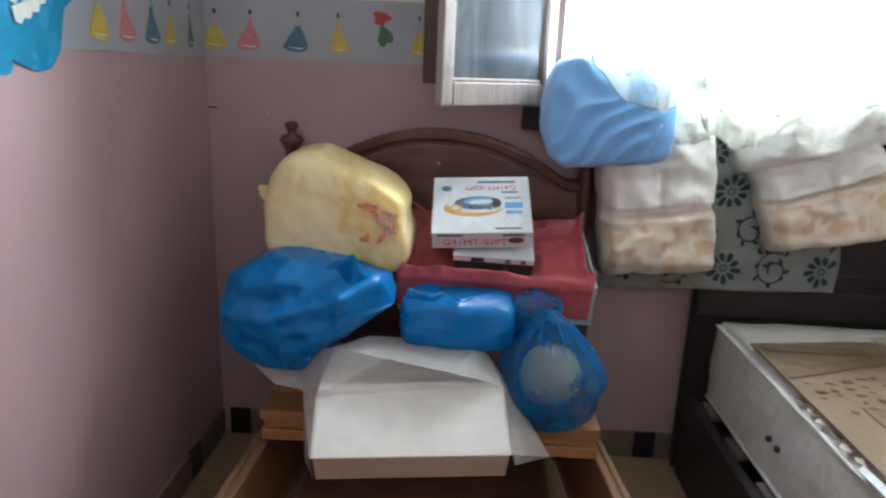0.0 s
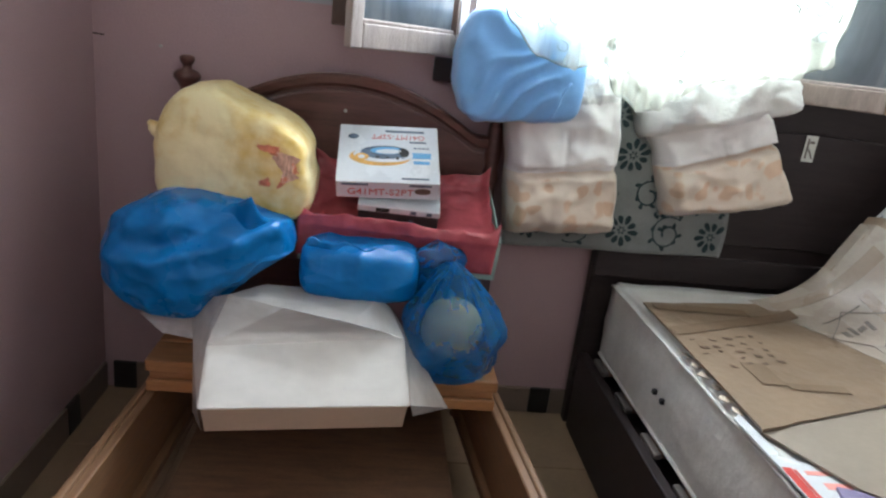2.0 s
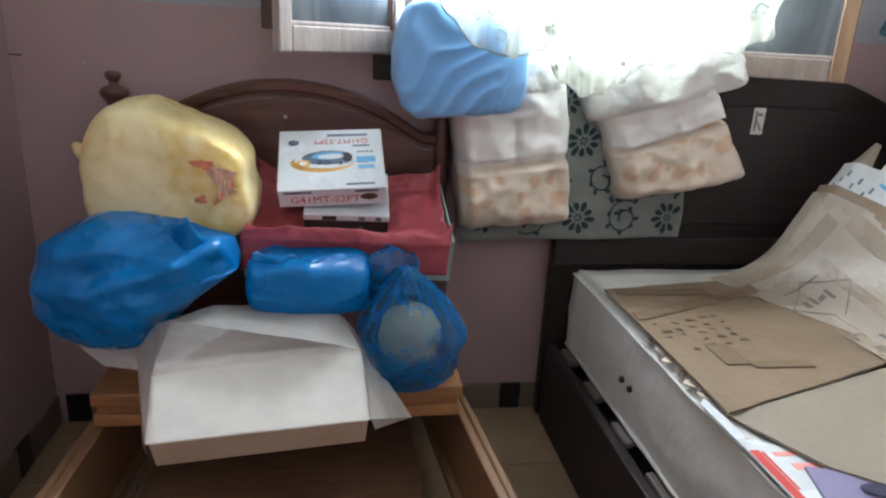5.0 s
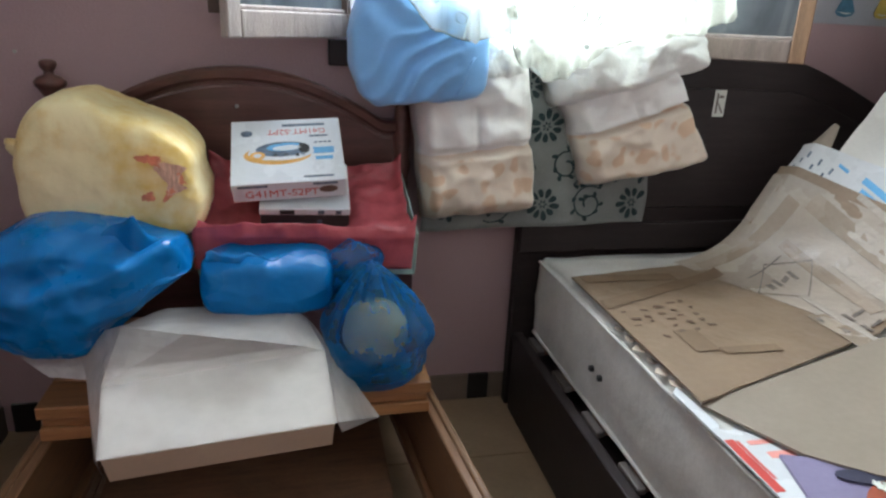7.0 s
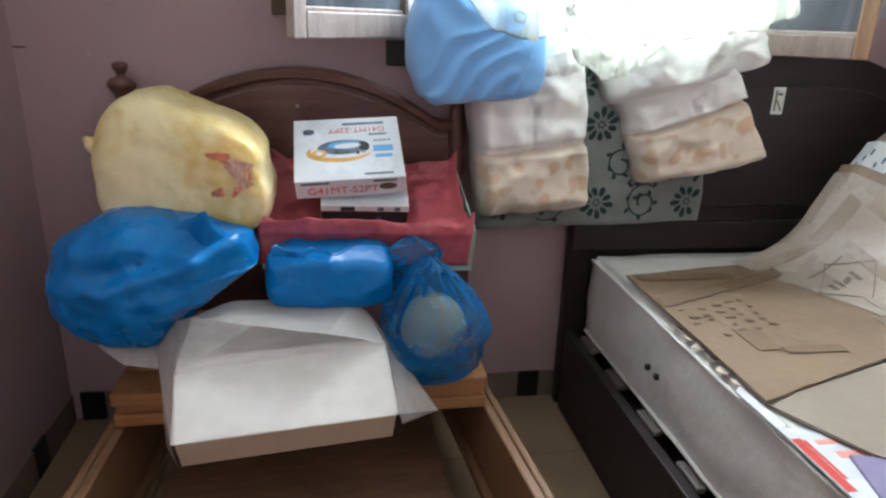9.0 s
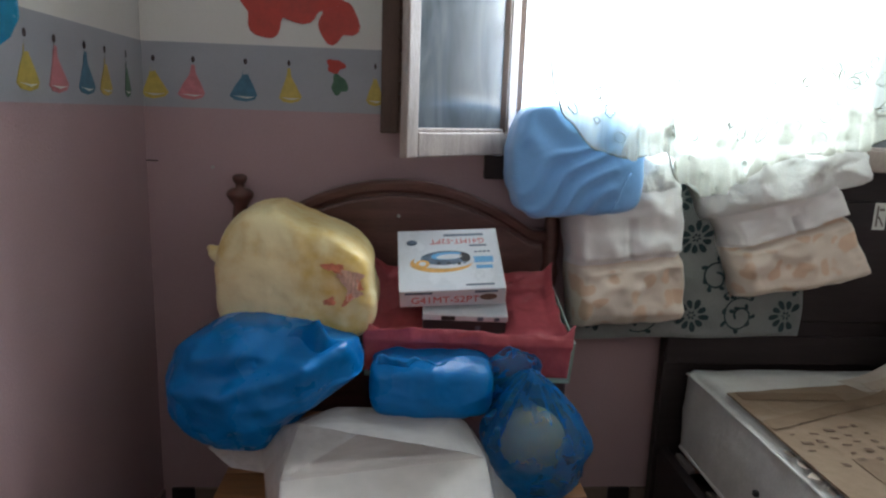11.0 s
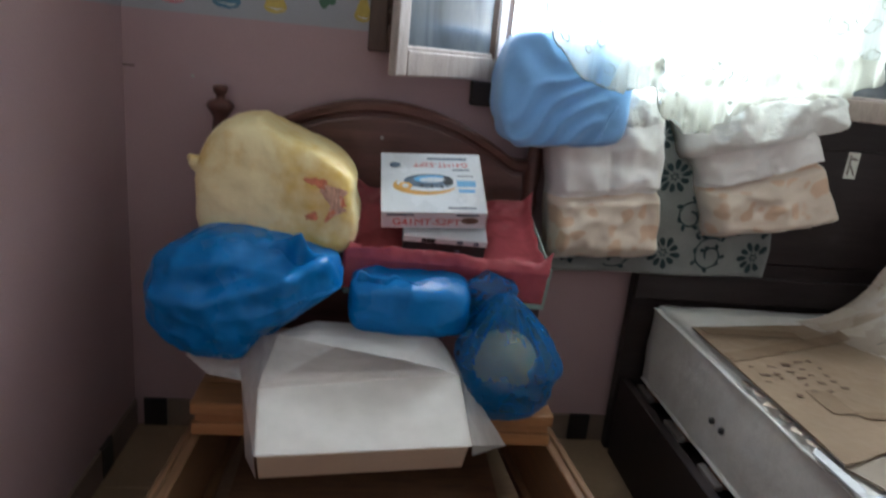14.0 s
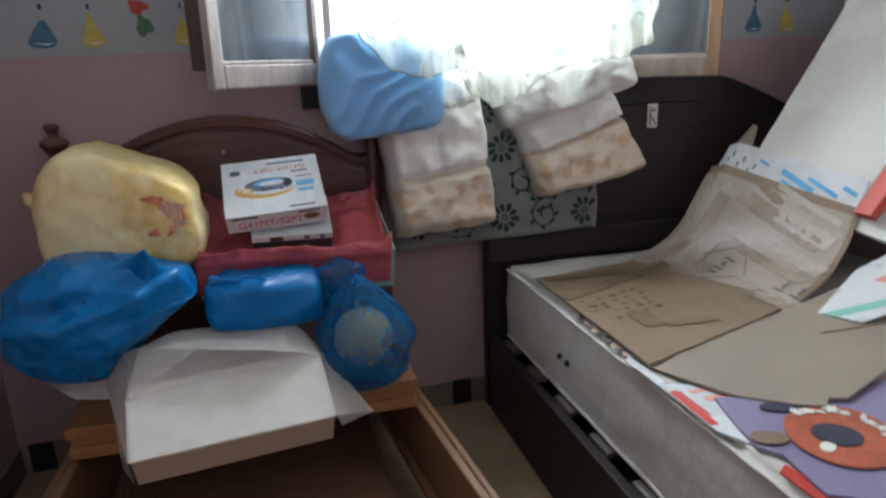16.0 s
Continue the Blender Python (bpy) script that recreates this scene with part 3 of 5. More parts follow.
# slats stacked across the rails
stack = thing("bed_slats", "stack of orange pine slats laid across the bed rails", "bed slats")
for k, (yf, z, h, dx) in enumerate(((-0.600, 0.3455, 0.030, 0.0), (-0.592, 0.3765, 0.020, 0.006), (-0.598, 0.3975, 0.030, -0.003))):
    for j in range(4):
        y1 = yf + 0.115 * j
        part("slat", box(0.330 + dx, 1.184 - dx + 0.004 * (j % 2), y1, y1 + 0.108, z, z + h, bevel=0.004), PINE, stack)

# ---- the wide bed with the dark headboard ----
bed2 = thing("wide_bed", "dark laminate bed with tall shaped headboard", "bed")
BX0, BX1 = 1.563, 2.86
bm_mid = (BX0 + BX1) / 2


def crest(x):
    u = abs(x - bm_mid) / (BX1 - BX0) * 2
    return 1.172 - 0.02 * u - 0.27 * max(0.0, u - 0.38) ** 1.2


n = 40
xs = [BX0 + (BX1 - BX0) * i / n for i in range(n + 1)]
part("head_panel", plate([(x, -0.062, crest(x)) for x in xs] + [(BX1, -0.062, 0.0), (BX0, -0.062, 0.0)], 0.04, (0, 1, 0), 0.003), WENGE, bed2)
part("raised_panel", plate([(x, -0.078, crest(x) - 0.09) for x in xs[2:-2]] + [(xs[-3], -0.078, 0.70), (xs[2], -0.078, 0.70)], 0.0155, (0, 1, 0), 0.004), WENGE, bed2)
part("cross_rail", box(BX0, BX1, -0.083, -0.0625, 0.56, 0.652, bevel=0.004), WENGE, bed2)
part("side_board", box(1.566, 1.596, -2.03, -0.084, 0.0, 0.285, bevel=0.004), WENGE, bed2)
part("side_board", box(2.83, 2.86, -2.03, -0.084, 0.0, 0.255, bevel=0.004), WENGE, bed2)
part("foot_board", box(BX0, BX1, -2.065, -2.032, 0.0, 0.50, bevel=0.004), WENGE, bed2)
part("bottom_panel", box(1.597, 2.828, -2.03, -0.084, 0.19, 0.225), WENGE, bed2)
for k in range(9):
    y = -0.19 - 0.215 * k
    part("slat", box(1.621, 2.826, y - 0.035, y + 0.035, 0.2705, 0.2945, bevel=0.003), BASE, bed2, "brown wooden slat")
    part("slat_holder", box(1.5965, 1.6195, y - 0.05, y + 0.05, 0.2755, 0.2935, bevel=0.005), WHITEPLASTIC, bed2, "grey plastic slat holder")
lab = thing("sticker_label", "small white label with a dark mark on the headboard", "label")
part("paper", box(2.1585, 2.1975, -0.0795, -0.0782, 0.995, 1.077), ST_W, lab)
part("mark", box(2.1655, 2.1715, -0.0805, -0.0796, 1.005, 1.067), PEN, lab)
part("mark", box(2.1735, 2.1895, -0.0805, -0.0796, 1.052, 1.060), PEN, lab)
part("mark", box(0, 0.005, -0.0805, -0.0796, 0, 0.035), PEN, lab, m=pose(2.1755, 0, 1.037, 0, 150, 0))

# mattress
MX0, MX1, MY0, MY1, MZ0, MZ1 = 1.617, 2.80, -2.02, -0.100, 0.295, 0.553
mattress = thing("mattress", "white quilted mattress with rounded piped edges", "mattress")
mb = box(MX0, MX1, MY0, MY1, MZ0, MZ1)
bmesh.ops.subdivide_edges(mb, edges=list(mb.edges), cuts=24, use_grid_fill=True)
bmesh.ops.bevel(mb, geom=[e for e in mb.edges if e.calc_face_angle(0) > 1], offset=0.016, segments=3, affect="EDGES")
for v in mb.verts:
    h = 0.006 * fold(v.co, 5.0, 2.0, 3)
    if v.co.z > MZ0 + 0.03:
        v.co.z += h * 0.6
    if v.co.x < MX0 + 0.04:
        v.co.x += h - 0.006 * math.cos((v.co.z - 0.424) * 11)
part("cover", mb, MATTRESS, mattress, smooth=True)


def cord(points, r, seg=8):
    bm = bmesh.new()
    rows = []
    for i, p in enumerate(points):
        a = Vector(points[max(0, i - 1)])
        b = Vector(points[min(len(points) - 1, i + 1)])
        d = (b - a).normalized()
        s = d.cross(Vector((0.3, 0.2, 1))).normalized()
        u = s.cross(d)
        rows.append([bm.verts.new(Vector(p) + r * (math.cos(2 * math.pi * k / seg) * s + math.sin(2 * math.pi * k / seg) * u)) for k in range(seg)])
    for a, b in zip(rows, rows[1:]):
        for k in range(seg):
            bm.faces.new((a[k], a[(k + 1) % seg], b[(k + 1) % seg], b[k]))
    bm.faces.new(rows[0]), bm.faces.new(rows[-1])
    bmesh.ops.recalc_face_normals(bm, faces=bm.faces)
    return bm


for zz, xo in ((0.544, 0.002), (0.305, 0.002)):
    part("piping", cord([(MX0 + xo + 0.001 * math.sin(5 * k), MY1 - 0.02 - (MY1 - MY0 - 0.04) * k / 40, zz + 0.001 * math.sin(3.1 * k)) for k in range(41)], 0.0045), MATTRESS, mattress, smooth=True)
for yy in (-0.565, -0.615):
    part("vent", box(1.606, 1.625, yy - 0.007, yy + 0.007, 0.407, 0.422, bevel=0.003), INK, mattress, "small dark vent eyelet")

# ---- cardboard on the bed ----
def lift(x, k=0.0):
    """The run of the flattened cartons: flat on the mattress, then bending up to the wall; k: from the far side (0) to the near one (1)."""
    flat = 0.35 + 0.30 * k
    if x <= flat:
        return (1.634 + x, 0.0)
    s, full = x - flat, 0.34 + 0.35 * k
    bend, r = min(s, full), full / math.radians(56)
    a = bend / r
    rest = s - bend
    return (1.634 + flat + r * math.sin(a) + rest * math.cos(a), r * (1 - math.cos(a)) + rest * math.sin(a))


def on_card(s, y, up=0.0):
    k = min(1.0, max(0.0, (-0.25 - y) / 0.72))
    x, z = lift(s, k)
    x2, z2 = lift(s + 0.002, k)
    d = Vector((x2 - x, 0, z2 - z)).normalized()
    return Vector((x, y, 0.553 + z)) + up * Vector((-d.z, 0, d.x))


def card(name, s0, s1, ya0, ya1, yb0, yb1, up, mat_, label, thick=0.005, wob=0.004, seed=0.0, near0=None, near1=None):
    """A curved sheet along the run: edges ya (far) and yb (near) at its two ends; near0, near1: its run on the near side."""
    n0, n1 = s0 if near0 is None else near0, s1 if near1 is None else near1

    def fn(u, v):
        a, b = s0 + (n0 - s0) * v, s1 + (n1 - s1) * v
        s = a + (b - a) * u
        far, near = ya0 + (ya1 - ya0) * u, yb0 + (yb1 - yb0) * u
        p = on_card(s, far + (near - far) * v, up)
        w = wob * fold((s, p.y, 0), 4.0, seed, 3)
        edge = 0.004 * noise.noise((s * 14, v * 3, seed))
        return p + Vector((-w * 0.5, edge, abs(w) * 0.8))
    t = thing(name, label, "cardboard")
    part("sheet", sheet(fn, 44, 22, thick), mat_, t)
    return t


def patch(parent, s0, s1, y0, y1, up, mat_, name="tape", label="", skew=0.0, wob=0.004, seed=0.0):
    def fn(u, v):
        s, y = s0 + (s1 - s0) * u, y0 + (y1 - y0) * v + skew * u
        p = on_card(s, y, up)
        w = wob * fold((s, y, 0), 4.0, seed, 3)
        return p + Vector((-w * 0.5, 0, abs(w) * 0.8))
    return part(name, sheet(fn, max(2, int((s1 - s0) / 0.02)), 6, 0.0008), mat_, parent, label)


carton = card("flattened_carton", 0.0, 0.86, -0.340, -0.195, -0.990, -0.625, 0.016, KRAFT, "large flattened brown carton on the mattress, taped and bent upwards", seed=3.0, near1=1.0)


def glare_half(u, v):
    """The raised half of the carton, coloured paler than the flat half for the window's glare on it."""
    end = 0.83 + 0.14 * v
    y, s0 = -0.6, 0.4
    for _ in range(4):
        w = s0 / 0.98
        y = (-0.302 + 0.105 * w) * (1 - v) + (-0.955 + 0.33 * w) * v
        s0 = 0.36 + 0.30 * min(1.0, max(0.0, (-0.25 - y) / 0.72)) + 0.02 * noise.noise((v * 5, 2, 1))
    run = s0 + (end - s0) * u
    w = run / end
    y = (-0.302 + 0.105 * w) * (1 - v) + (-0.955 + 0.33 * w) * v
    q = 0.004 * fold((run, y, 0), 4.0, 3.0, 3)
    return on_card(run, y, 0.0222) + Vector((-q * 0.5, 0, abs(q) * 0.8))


part("panel", sheet(glare_half, 34, 24, 0.0005), KRAFT_GLARE, carton, "raised half of the carton, window glare put into its paler colour")
patch(carton, 0.005, 0.46, -0.565, -0.515, 0.0244, KRAFT_D, "parcel_tape", "brown parcel tape", skew=0.19, seed=3.0)
# strips on the raised half take the paler tape, with the glare painted in
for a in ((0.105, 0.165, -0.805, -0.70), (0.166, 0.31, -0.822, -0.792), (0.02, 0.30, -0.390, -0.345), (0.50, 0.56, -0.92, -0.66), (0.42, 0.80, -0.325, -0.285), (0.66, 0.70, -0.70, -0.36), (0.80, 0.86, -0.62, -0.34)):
    patch(carton, *a, 0.0244, TAPE_GLARE if a[0] > 0.41 else KRAFT_D, "parcel_tape", "brown parcel tape", seed=3.0)
for a in ((0.56, 0.585, -0.84, -0.56), (0.72, 0.775, -0.70, -0.50), (0.82, 0.88, -0.64, -0.46), (0.915, 0.935, -0.62, -0.42)):
    patch(carton, *a, 0.0250, CLEAR_TAPE, "clear_tape", "crinkled shiny clear tape", seed=3.0)
# unreadable print: rows of small bars, and a line drawing
rng = random.Random(4)
for r in range(5):
    for c in range(5):
        if rng.random() < 0.12:
            continue
        s0 = 0.035 + 0.046 * c - 0.002 * r + rng.uniform(-0.006, 0.006)
        y0 = -0.585 - 0.036 * r + 0.013 * c + rng.uniform(-0.005, 0.005)
        patch(carton, s0, s0 + rng.uniform(0.010, 0.026), y0 - rng.uniform(0.004, 0.012), y0, 0.0248, BROWNINK if rng.random() < 0.35 else FADED, "print", skew=rng.uniform(-0.004, 0.004), seed=3.0)
for k in range(6):
    yk = -0.62 - 0.052 * k
    scrap = [(1.616 + 0.018 * rng.random(), yk), (1.640, yk - 0.006), (1.644, yk - 0.030), (1.628 + 0.01 * rng.random(), yk - 0.036), (1.612 + 0.012 * rng.random(), yk - 0.018)]
    part("torn_edge", plate([(x, y, 0.5590 + 0.0006 * (k % 3)) for x, y in scrap], 0.0015, (0, 0, 1)), SHADE_TORN if k % 3 else KRAFT_L, carton, "torn pale paper edge")
# a pen drawing: a leaning box outline with scribbled bars in and under it
for a in ((0.525, 0.60, -0.640, -0.6365, 0.085), (0.60, 0.675, -0.555, -0.5515, -0.045), (0.525, 0.60, -0.640, -0.6365, -0.040), (0.60, 0.675, -0.680, -0.6765, 0.080), (0.548, 0.640, -0.575, -0.572, 0.02), (0.560, 0.572, -0.632, -0.612, 0.0), (0.580, 0.588, -0.628, -0.600, 0.0),
          (0.594, 0.612, -0.622, -0.610, 0.01), (0.618, 0.626, -0.622, -0.594, 0.0), (0.55, 0.562, -0.77, -0.750, 0.0), (0.568, 0.576, -0.776, -0.752, 0.0), (0.582, 0.60, -0.765, -0.757, 0.01), (0.606, 0.614, -0.775, -0.750, 0.0), (0.62, 0.65, -0.765, -0.758, 0.01),
          (0.56, 0.572, -0.812, -0.795, 0.0), (0.58, 0.60, -0.806, -0.798, 0.01), (0.608, 0.616, -0.812, -0.79, 0.0), (0.624, 0.652, -0.80, -0.794, 0.01)):
    b0, b1 = (0.585 + 1.5 * (q - 0.60) for q in a[:2])
    c0, c1 = (-0.50 + 1.45 * (q + 0.63) for q in a[2:4])
    patch(carton, b0, b1, c0, c1, 0.0244, PEN, "print", skew=1.45 * a[4], seed=3.0)

carton2 = card("flattened_carton", 0.70, 0.95, -0.20, -0.21, -0.64, -0.60, 0.006, CARD_W, "flattened white carton printed in blue, standing behind the brown one", seed=5.0, near0=0.86, near1=1.09)
for a in ((0.955, 0.975, -0.50, -0.40), (0.985, 1.0, -0.56, -0.47), (1.02, 1.035, -0.60, -0.56), (0.93, 0.945, -0.45, -0.41), (0.95, 0.96, -0.36, -0.33)):
    patch(carton2, *a, 0.0125, SKYINK, "print", "blue print", seed=5.0)
for k in range(10):
    patch(carton2, 0.872 + 0.022 * (k % 3), 0.884 + 0.026 * (k % 3), -0.225 - 0.012 * k - 0.006, -0.225 - 0.012 * k, 0.0125, GREYINK, "print", seed=5.0)
flap = card("carton_flap", 0.92, 1.04, -0.215, -0.245, -0.30, -0.26, 0.001, KRAFT_L, "pale brown carton flap sticking up behind the printed carton", seed=6.0)
board = card("cream_board", 0.86, 2.0, -0.30, -0.27, -1.30, -1.45, -0.006, CREAM_BOARD, "tall smooth cream board leaning behind the cartons", thick=0.014, wob=0.001, near0=1.1)
redbox = thing("red_carton", "flat red carton leaning among the boards", "carton")
part("body", box(-0.015, 0.015, -0.030, 0.030, -0.11, 0.13, bevel=0.003), REDCARD, redbox, m=pose(*on_card(1.10, -0.655, 0.034), 0, 36, 0))
part("side", box(-0.013, 0.013, -0.0335, -0.0305, -0.108, 0.128), KRAFT_L, redbox, "pale torn card side", m=pose(*on_card(1.10, -0.655, 0.034), 0, 36, 0) @ pose(0, 0.064, 0))


def flat_card(name, pts, z, thick, mat_, label, tilt=0.0):
    t = thing(name, label, "cardboard")
    cx, cy = pts[0]
    part("sheet", plate([(x, y, z + tilt * (x - cx)) for x, y in pts], thick, (0, 0, 1)), mat_, t)
    return t


grey = flat_card("flattened_carton", [(1.635, -0.985), (2.36, -0.78), (2.40, -1.02), (2.05, -1.20), (1.905, -1.255), (1.875, -1.240), (1.845, -1.262), (1.80, -1.235), (1.72, -1.160)], 0.5630, 0.005, KRAFT_L,
                 "pale flattened carton with a torn edge on the mattress", 0.055)
part("fold_line", box(0, 0.20, -0.0015, 0.0015, 0, 0.0012), KRAFT_D, grey, m=pose(2.08, -1.00, 0.5935, 0, -3.2, -6))
under = flat_card("paper_sheet", [(1.614, -1.05), (1.74, -1.10), (1.86, -1.26), (1.66, -1.33), (1.614, -1.25)], 0.557, 0.004, CARD_W, "white and red printed sheet on the mattress")
for x0, x1, y0, y1 in ((1.616, 1.634, -1.23, -1.09), (1.655, 1.71, -1.110, -1.098), (1.636, 1.641, -1.20, -1.095), (1.67, 1.72, -1.150, -1.132)):
    part("print", box(x0, x1, y0, y1, 0.5612, 0.5618), REDINK if x0 < 1.65 else PINKINK, under, "red print")
lilac = flat_card("printed_carton", [(1.682, -1.150), (1.80, -1.19), (2.06, -1.21), (2.10, -1.42), (1.80, -1.56), (1.650, -1.47), (1.665, -1.36), (1.640, -1.325), (1.655, -1.25)], 0.5625, 0.006, PURPLE,
                  "lilac printed carton with an orange disc and cut-out holes", 0.02)


def disc(cx, cy, rx, ry, z, mat_, name, parent, label="", turn=0.0, th=0.0012, wob=0.0):
    pts = []
    for k in range(36):
        a = 2 * math.pi * k / 36
        r = 1 + wob * math.sin(7 * a)
        u, v = rx * r * math.cos(a), ry * r * math.sin(a)
        pts.append((cx + u * math.cos(turn) - v * math.sin(turn), cy + u * math.sin(turn) + v * math.cos(turn), z))
    return part(name, plate(pts, th, (0, 0, 1)), mat_, parent, label)


disc(1.802, -1.345, 0.108, 0.094, 0.5735, CORAL, "disc", lilac, "orange printed disc", 0.8)
disc(1.790, -1.346, 0.042, 0.038, 0.5755, NAVY, "hole", lilac, "dark round cut-out", -0.5)
disc(1.775, -1.232, 0.045, 0.018, 0.5735, NAVY, "hole", lilac, "dark slotted cut-out", -0.3)
disc(1.676, -1.312, 0.034, 0.022, 0.5715, KRAFT_D, "flap", lilac, "torn brown flap", -0.3)
for k in range(9):
    a = k * 0.30 - 0.5
    disc(1.805 + (0.074 + 0.010 * (k % 2)) * math.cos(a), -1.340 + (0.070 + 0.008 * (k % 3)) * math.sin(a), 0.008 + 0.007 * (k % 2), 0.005 + 0.004 * (k % 3), 0.5755, ST_W, "print", lilac, "white print", a * 1.7, 0.0012, 0.25)
disc(1.745, -1.372, 0.020, 0.012, 0.5755, ST_W, "print", lilac, "white print", 0.5)
for k, (dx, m_, z, nm) in enumerate(((0.0, CARD_W, 0.553, "white"), (0.012, KRAFT_L, 0.5495, "pale brown"))):
    flat_card("paper_sheet", [(1.640 + dx, -1.02), (1.70, -1.0), (1.74, -1.75), (1.640 + dx, -1.78)], z, 0.003, m_, f"{nm} sheet stacked on the mattress edge")
strip = flat_card("paper_sheet", [(1.604, -0.935), (1.624, -0.915), (1.632, -1.05), (1.608, -1.085)], 0.5615, 0.004, CARD_W, "narrow white card strip at the mattress edge", 0.0)
flat_card("red_card", [(1.632, -1.39), (1.655, -1.375), (1.70, -1.60), (1.634, -1.62)], 0.5570, 0.004, REDCARD, "red printed card on the mattress")
teal = flat_card("printed_carton", [(2.16, -0.905), (2.42, -0.76), (2.68, -0.70), (2.72, -1.0), (2.20, -1.0)], 0.596, 0.004, CARD_W, "white carton flap printed with teal and salmon blocks", 0.16)
part("print", plate([(2.165, -0.915, 0.6012), (2.42, -0.955, 0.642), (2.42, -0.985, 0.642), (2.175, -0.950, 0.6028)], 0.001), TEAL, teal, "teal print")
part("print", plate([(2.40, -0.84, 0.6388), (2.66, -0.80, 0.6804), (2.68, -0.90, 0.6836), (2.42, -0.915, 0.642)], 0.001), PINKINK, teal, "salmon print")
part("print", plate([(2.385, -0.960, 0.6364), (2.40, -0.962, 0.6388), (2.40, -0.970, 0.6388), (2.385, -0.968, 0.6364)], 0.001), INK, teal)

# ---- bags and boxes on the slats ----
yb = thing("yellow_plastic_bag", "stuffed pale yellow plastic bag closed with orange tape", "bag")


def yshape(p):
    """Higher at the closed left end, sloping down to the taped end; the left end leans inwards."""
    a, c = p.x / 0.194, p.z / 0.15
    top, low = 1.060 - 0.060 * max(0.0, a + 0.35) - 0.05 * max(0.0, a - 0.5), 0.752
    z = (top + low) / 2 + (top - low) / 2 * c
    x = 0.492 + 0.194 * a + (0.046 * max(0.0, c) ** 1.6 * min(1.0, abs(a)) if a < 0 else -0.018 * max(0.0, -c) * a)
    pucker = 0.016 * math.exp(-(((z - 0.90) / 0.05) ** 2)) * max(0.0, a - 0.8) / 0.2
    return Vector((x - pucker, -0.33 + p.y - 0.02 * a, z))


part("bag", bulge((0.194, 0.150, 0.15), 5.2, 6, 0.0055, 8.0, 3.0, None, yshape), YELLOW, yb, smooth=True)
# two of the strips carry the tape's highlight as a paler colour
for u, v, w, h, r, tm in ((0.092, 0.098, 0.050, 0.020, -12, ORANGE), (0.128, 0.072, 0.052, 0.046, -38, TAPE_SHINE), (0.140, 0.040, 0.030, 0.034, -70, TAPE_SHINE), (0.152, 0.060, 0.034, 0.010, -65, ORANGE), (0.084, 0.018, 0.026, 0.018, 18, ORANGE), (0.126, 0.022, 0.034, 0.014, 55, ORANGE)):
    def ribbon(a, b, u=u, v=v, w=w, h=h, r=r):
        c, s = math.cos(math.radians(r)), math.sin(math.radians(r))
        x = (a - 0.5) * w + 0.006 * noise.noise((b * 9, u * 40, v * 40))
        z = (b - 0.5) * h * (0.45 + 0.75 * a) + 0.004 * noise.noise((a * 7, u * 50, r))
        X, Z = u + c * x - s * z, v + s * x + c * z
        k = max(0.02, 1 - (abs(X) / 0.200) ** 4.2) ** (1 / 4.2)
        return Vector((0.492 + X, -0.333 - 0.166 * k - 0.09 * X - 0.004 * fold((X, 0, Z), 20, 1, 2), 0.846 + Z))
    part("tape", sheet(ribbon, 12, 8), tm, yb, "torn orange adhesive tape")
part("corner", bulge((0.030, 0.016, 0.013), 2, 4, 0.006, 40, 1), YELLOW, yb, smooth=True, m=pose(0.298, -0.36, 0.935, 0, 38, 0))

bb = thing("blue_plastic_bag", "large crumpled bright blue plastic bag, stuffed full", "bag", group="blue bags")


def bshape(p):
    """Level top, an underside rising towards the tied end, one long crease across the front."""
    a, c = p.x / 0.212, p.z / 0.15
    mid = 0.675 + 0.04 * a
    top, low = 0.815, 0.538 + 0.17 * max(0.0, a - 0.05)
    x, z = 0.432 + 0.212 * a, mid + c * (top - mid if c > 0 else mid - low)
    ridge = 0.690 + 0.34 * max(0.0, x - 0.37)
    front = max(0.0, -p.y / 0.14)
    d = 0.012 * math.exp(-(((z - ridge) / 0.020) ** 2)) - 0.024 * math.exp(-(((z - ridge - 0.045) / 0.028) ** 2)) * min(1.0, max(0.0, (x - 0.24) / 0.1))
    d += 0.030 * (creased((x, p.y, z), 9.0, 2.0) - 0.2)
    return Vector((x + 0.25 * d * (1 if a > 0 else -1), -0.505 + p.y - d * front, z + 0.3 * d * (1 if c > 0 else -1)))


part("bag", bulge((0.212, 0.140, 0.15), 2.5, 6, 0.008, 7.0, 7.0, None, bshape), BLUE, bb, smooth=True)


def ear(u, v):
    a = (u - 0.5) * 0.16
    return Vector((a, 0.02 * math.sin(9 * u) + 0.02 * v, v * (0.105 - 0.16 * abs(u - 0.42)) + 0.006 * math.sin(17 * u)))


part("handle", sheet(ear, 16, 6, 0.0015), BLUE, bb, "gathered bag handle", smooth=True, m=pose(0.560, -0.585, 0.742, 10, 8, 0))
bb2 = thing("blue_plastic_bag", "small flat blue plastic bag wrapped round a packet", "bag", group="blue bags")
def packet(p):
    d = 0.016 * (creased(p, 11.0, 5.0) - 0.25)
    return p + Vector((0.0, -d * max(0.0, -p.y / 0.095), d * max(0.0, p.z / 0.063)))


part("bag", bulge((0.139, 0.095, 0.063), 5.0, 6, 0.004, 8.0, 11.0, -0.064, packet), BLUE, bb2, smooth=True, m=pose(0.816, -0.495, 0.674, 3, 1, 0))


def ear2(u, v):
    return Vector(((u - 0.5) * 0.17, 0.012 * math.sin(14 * u), v * (0.017 + 0.005 * math.sin(13 * u + 1) + 0.003 * math.sin(29 * u))))


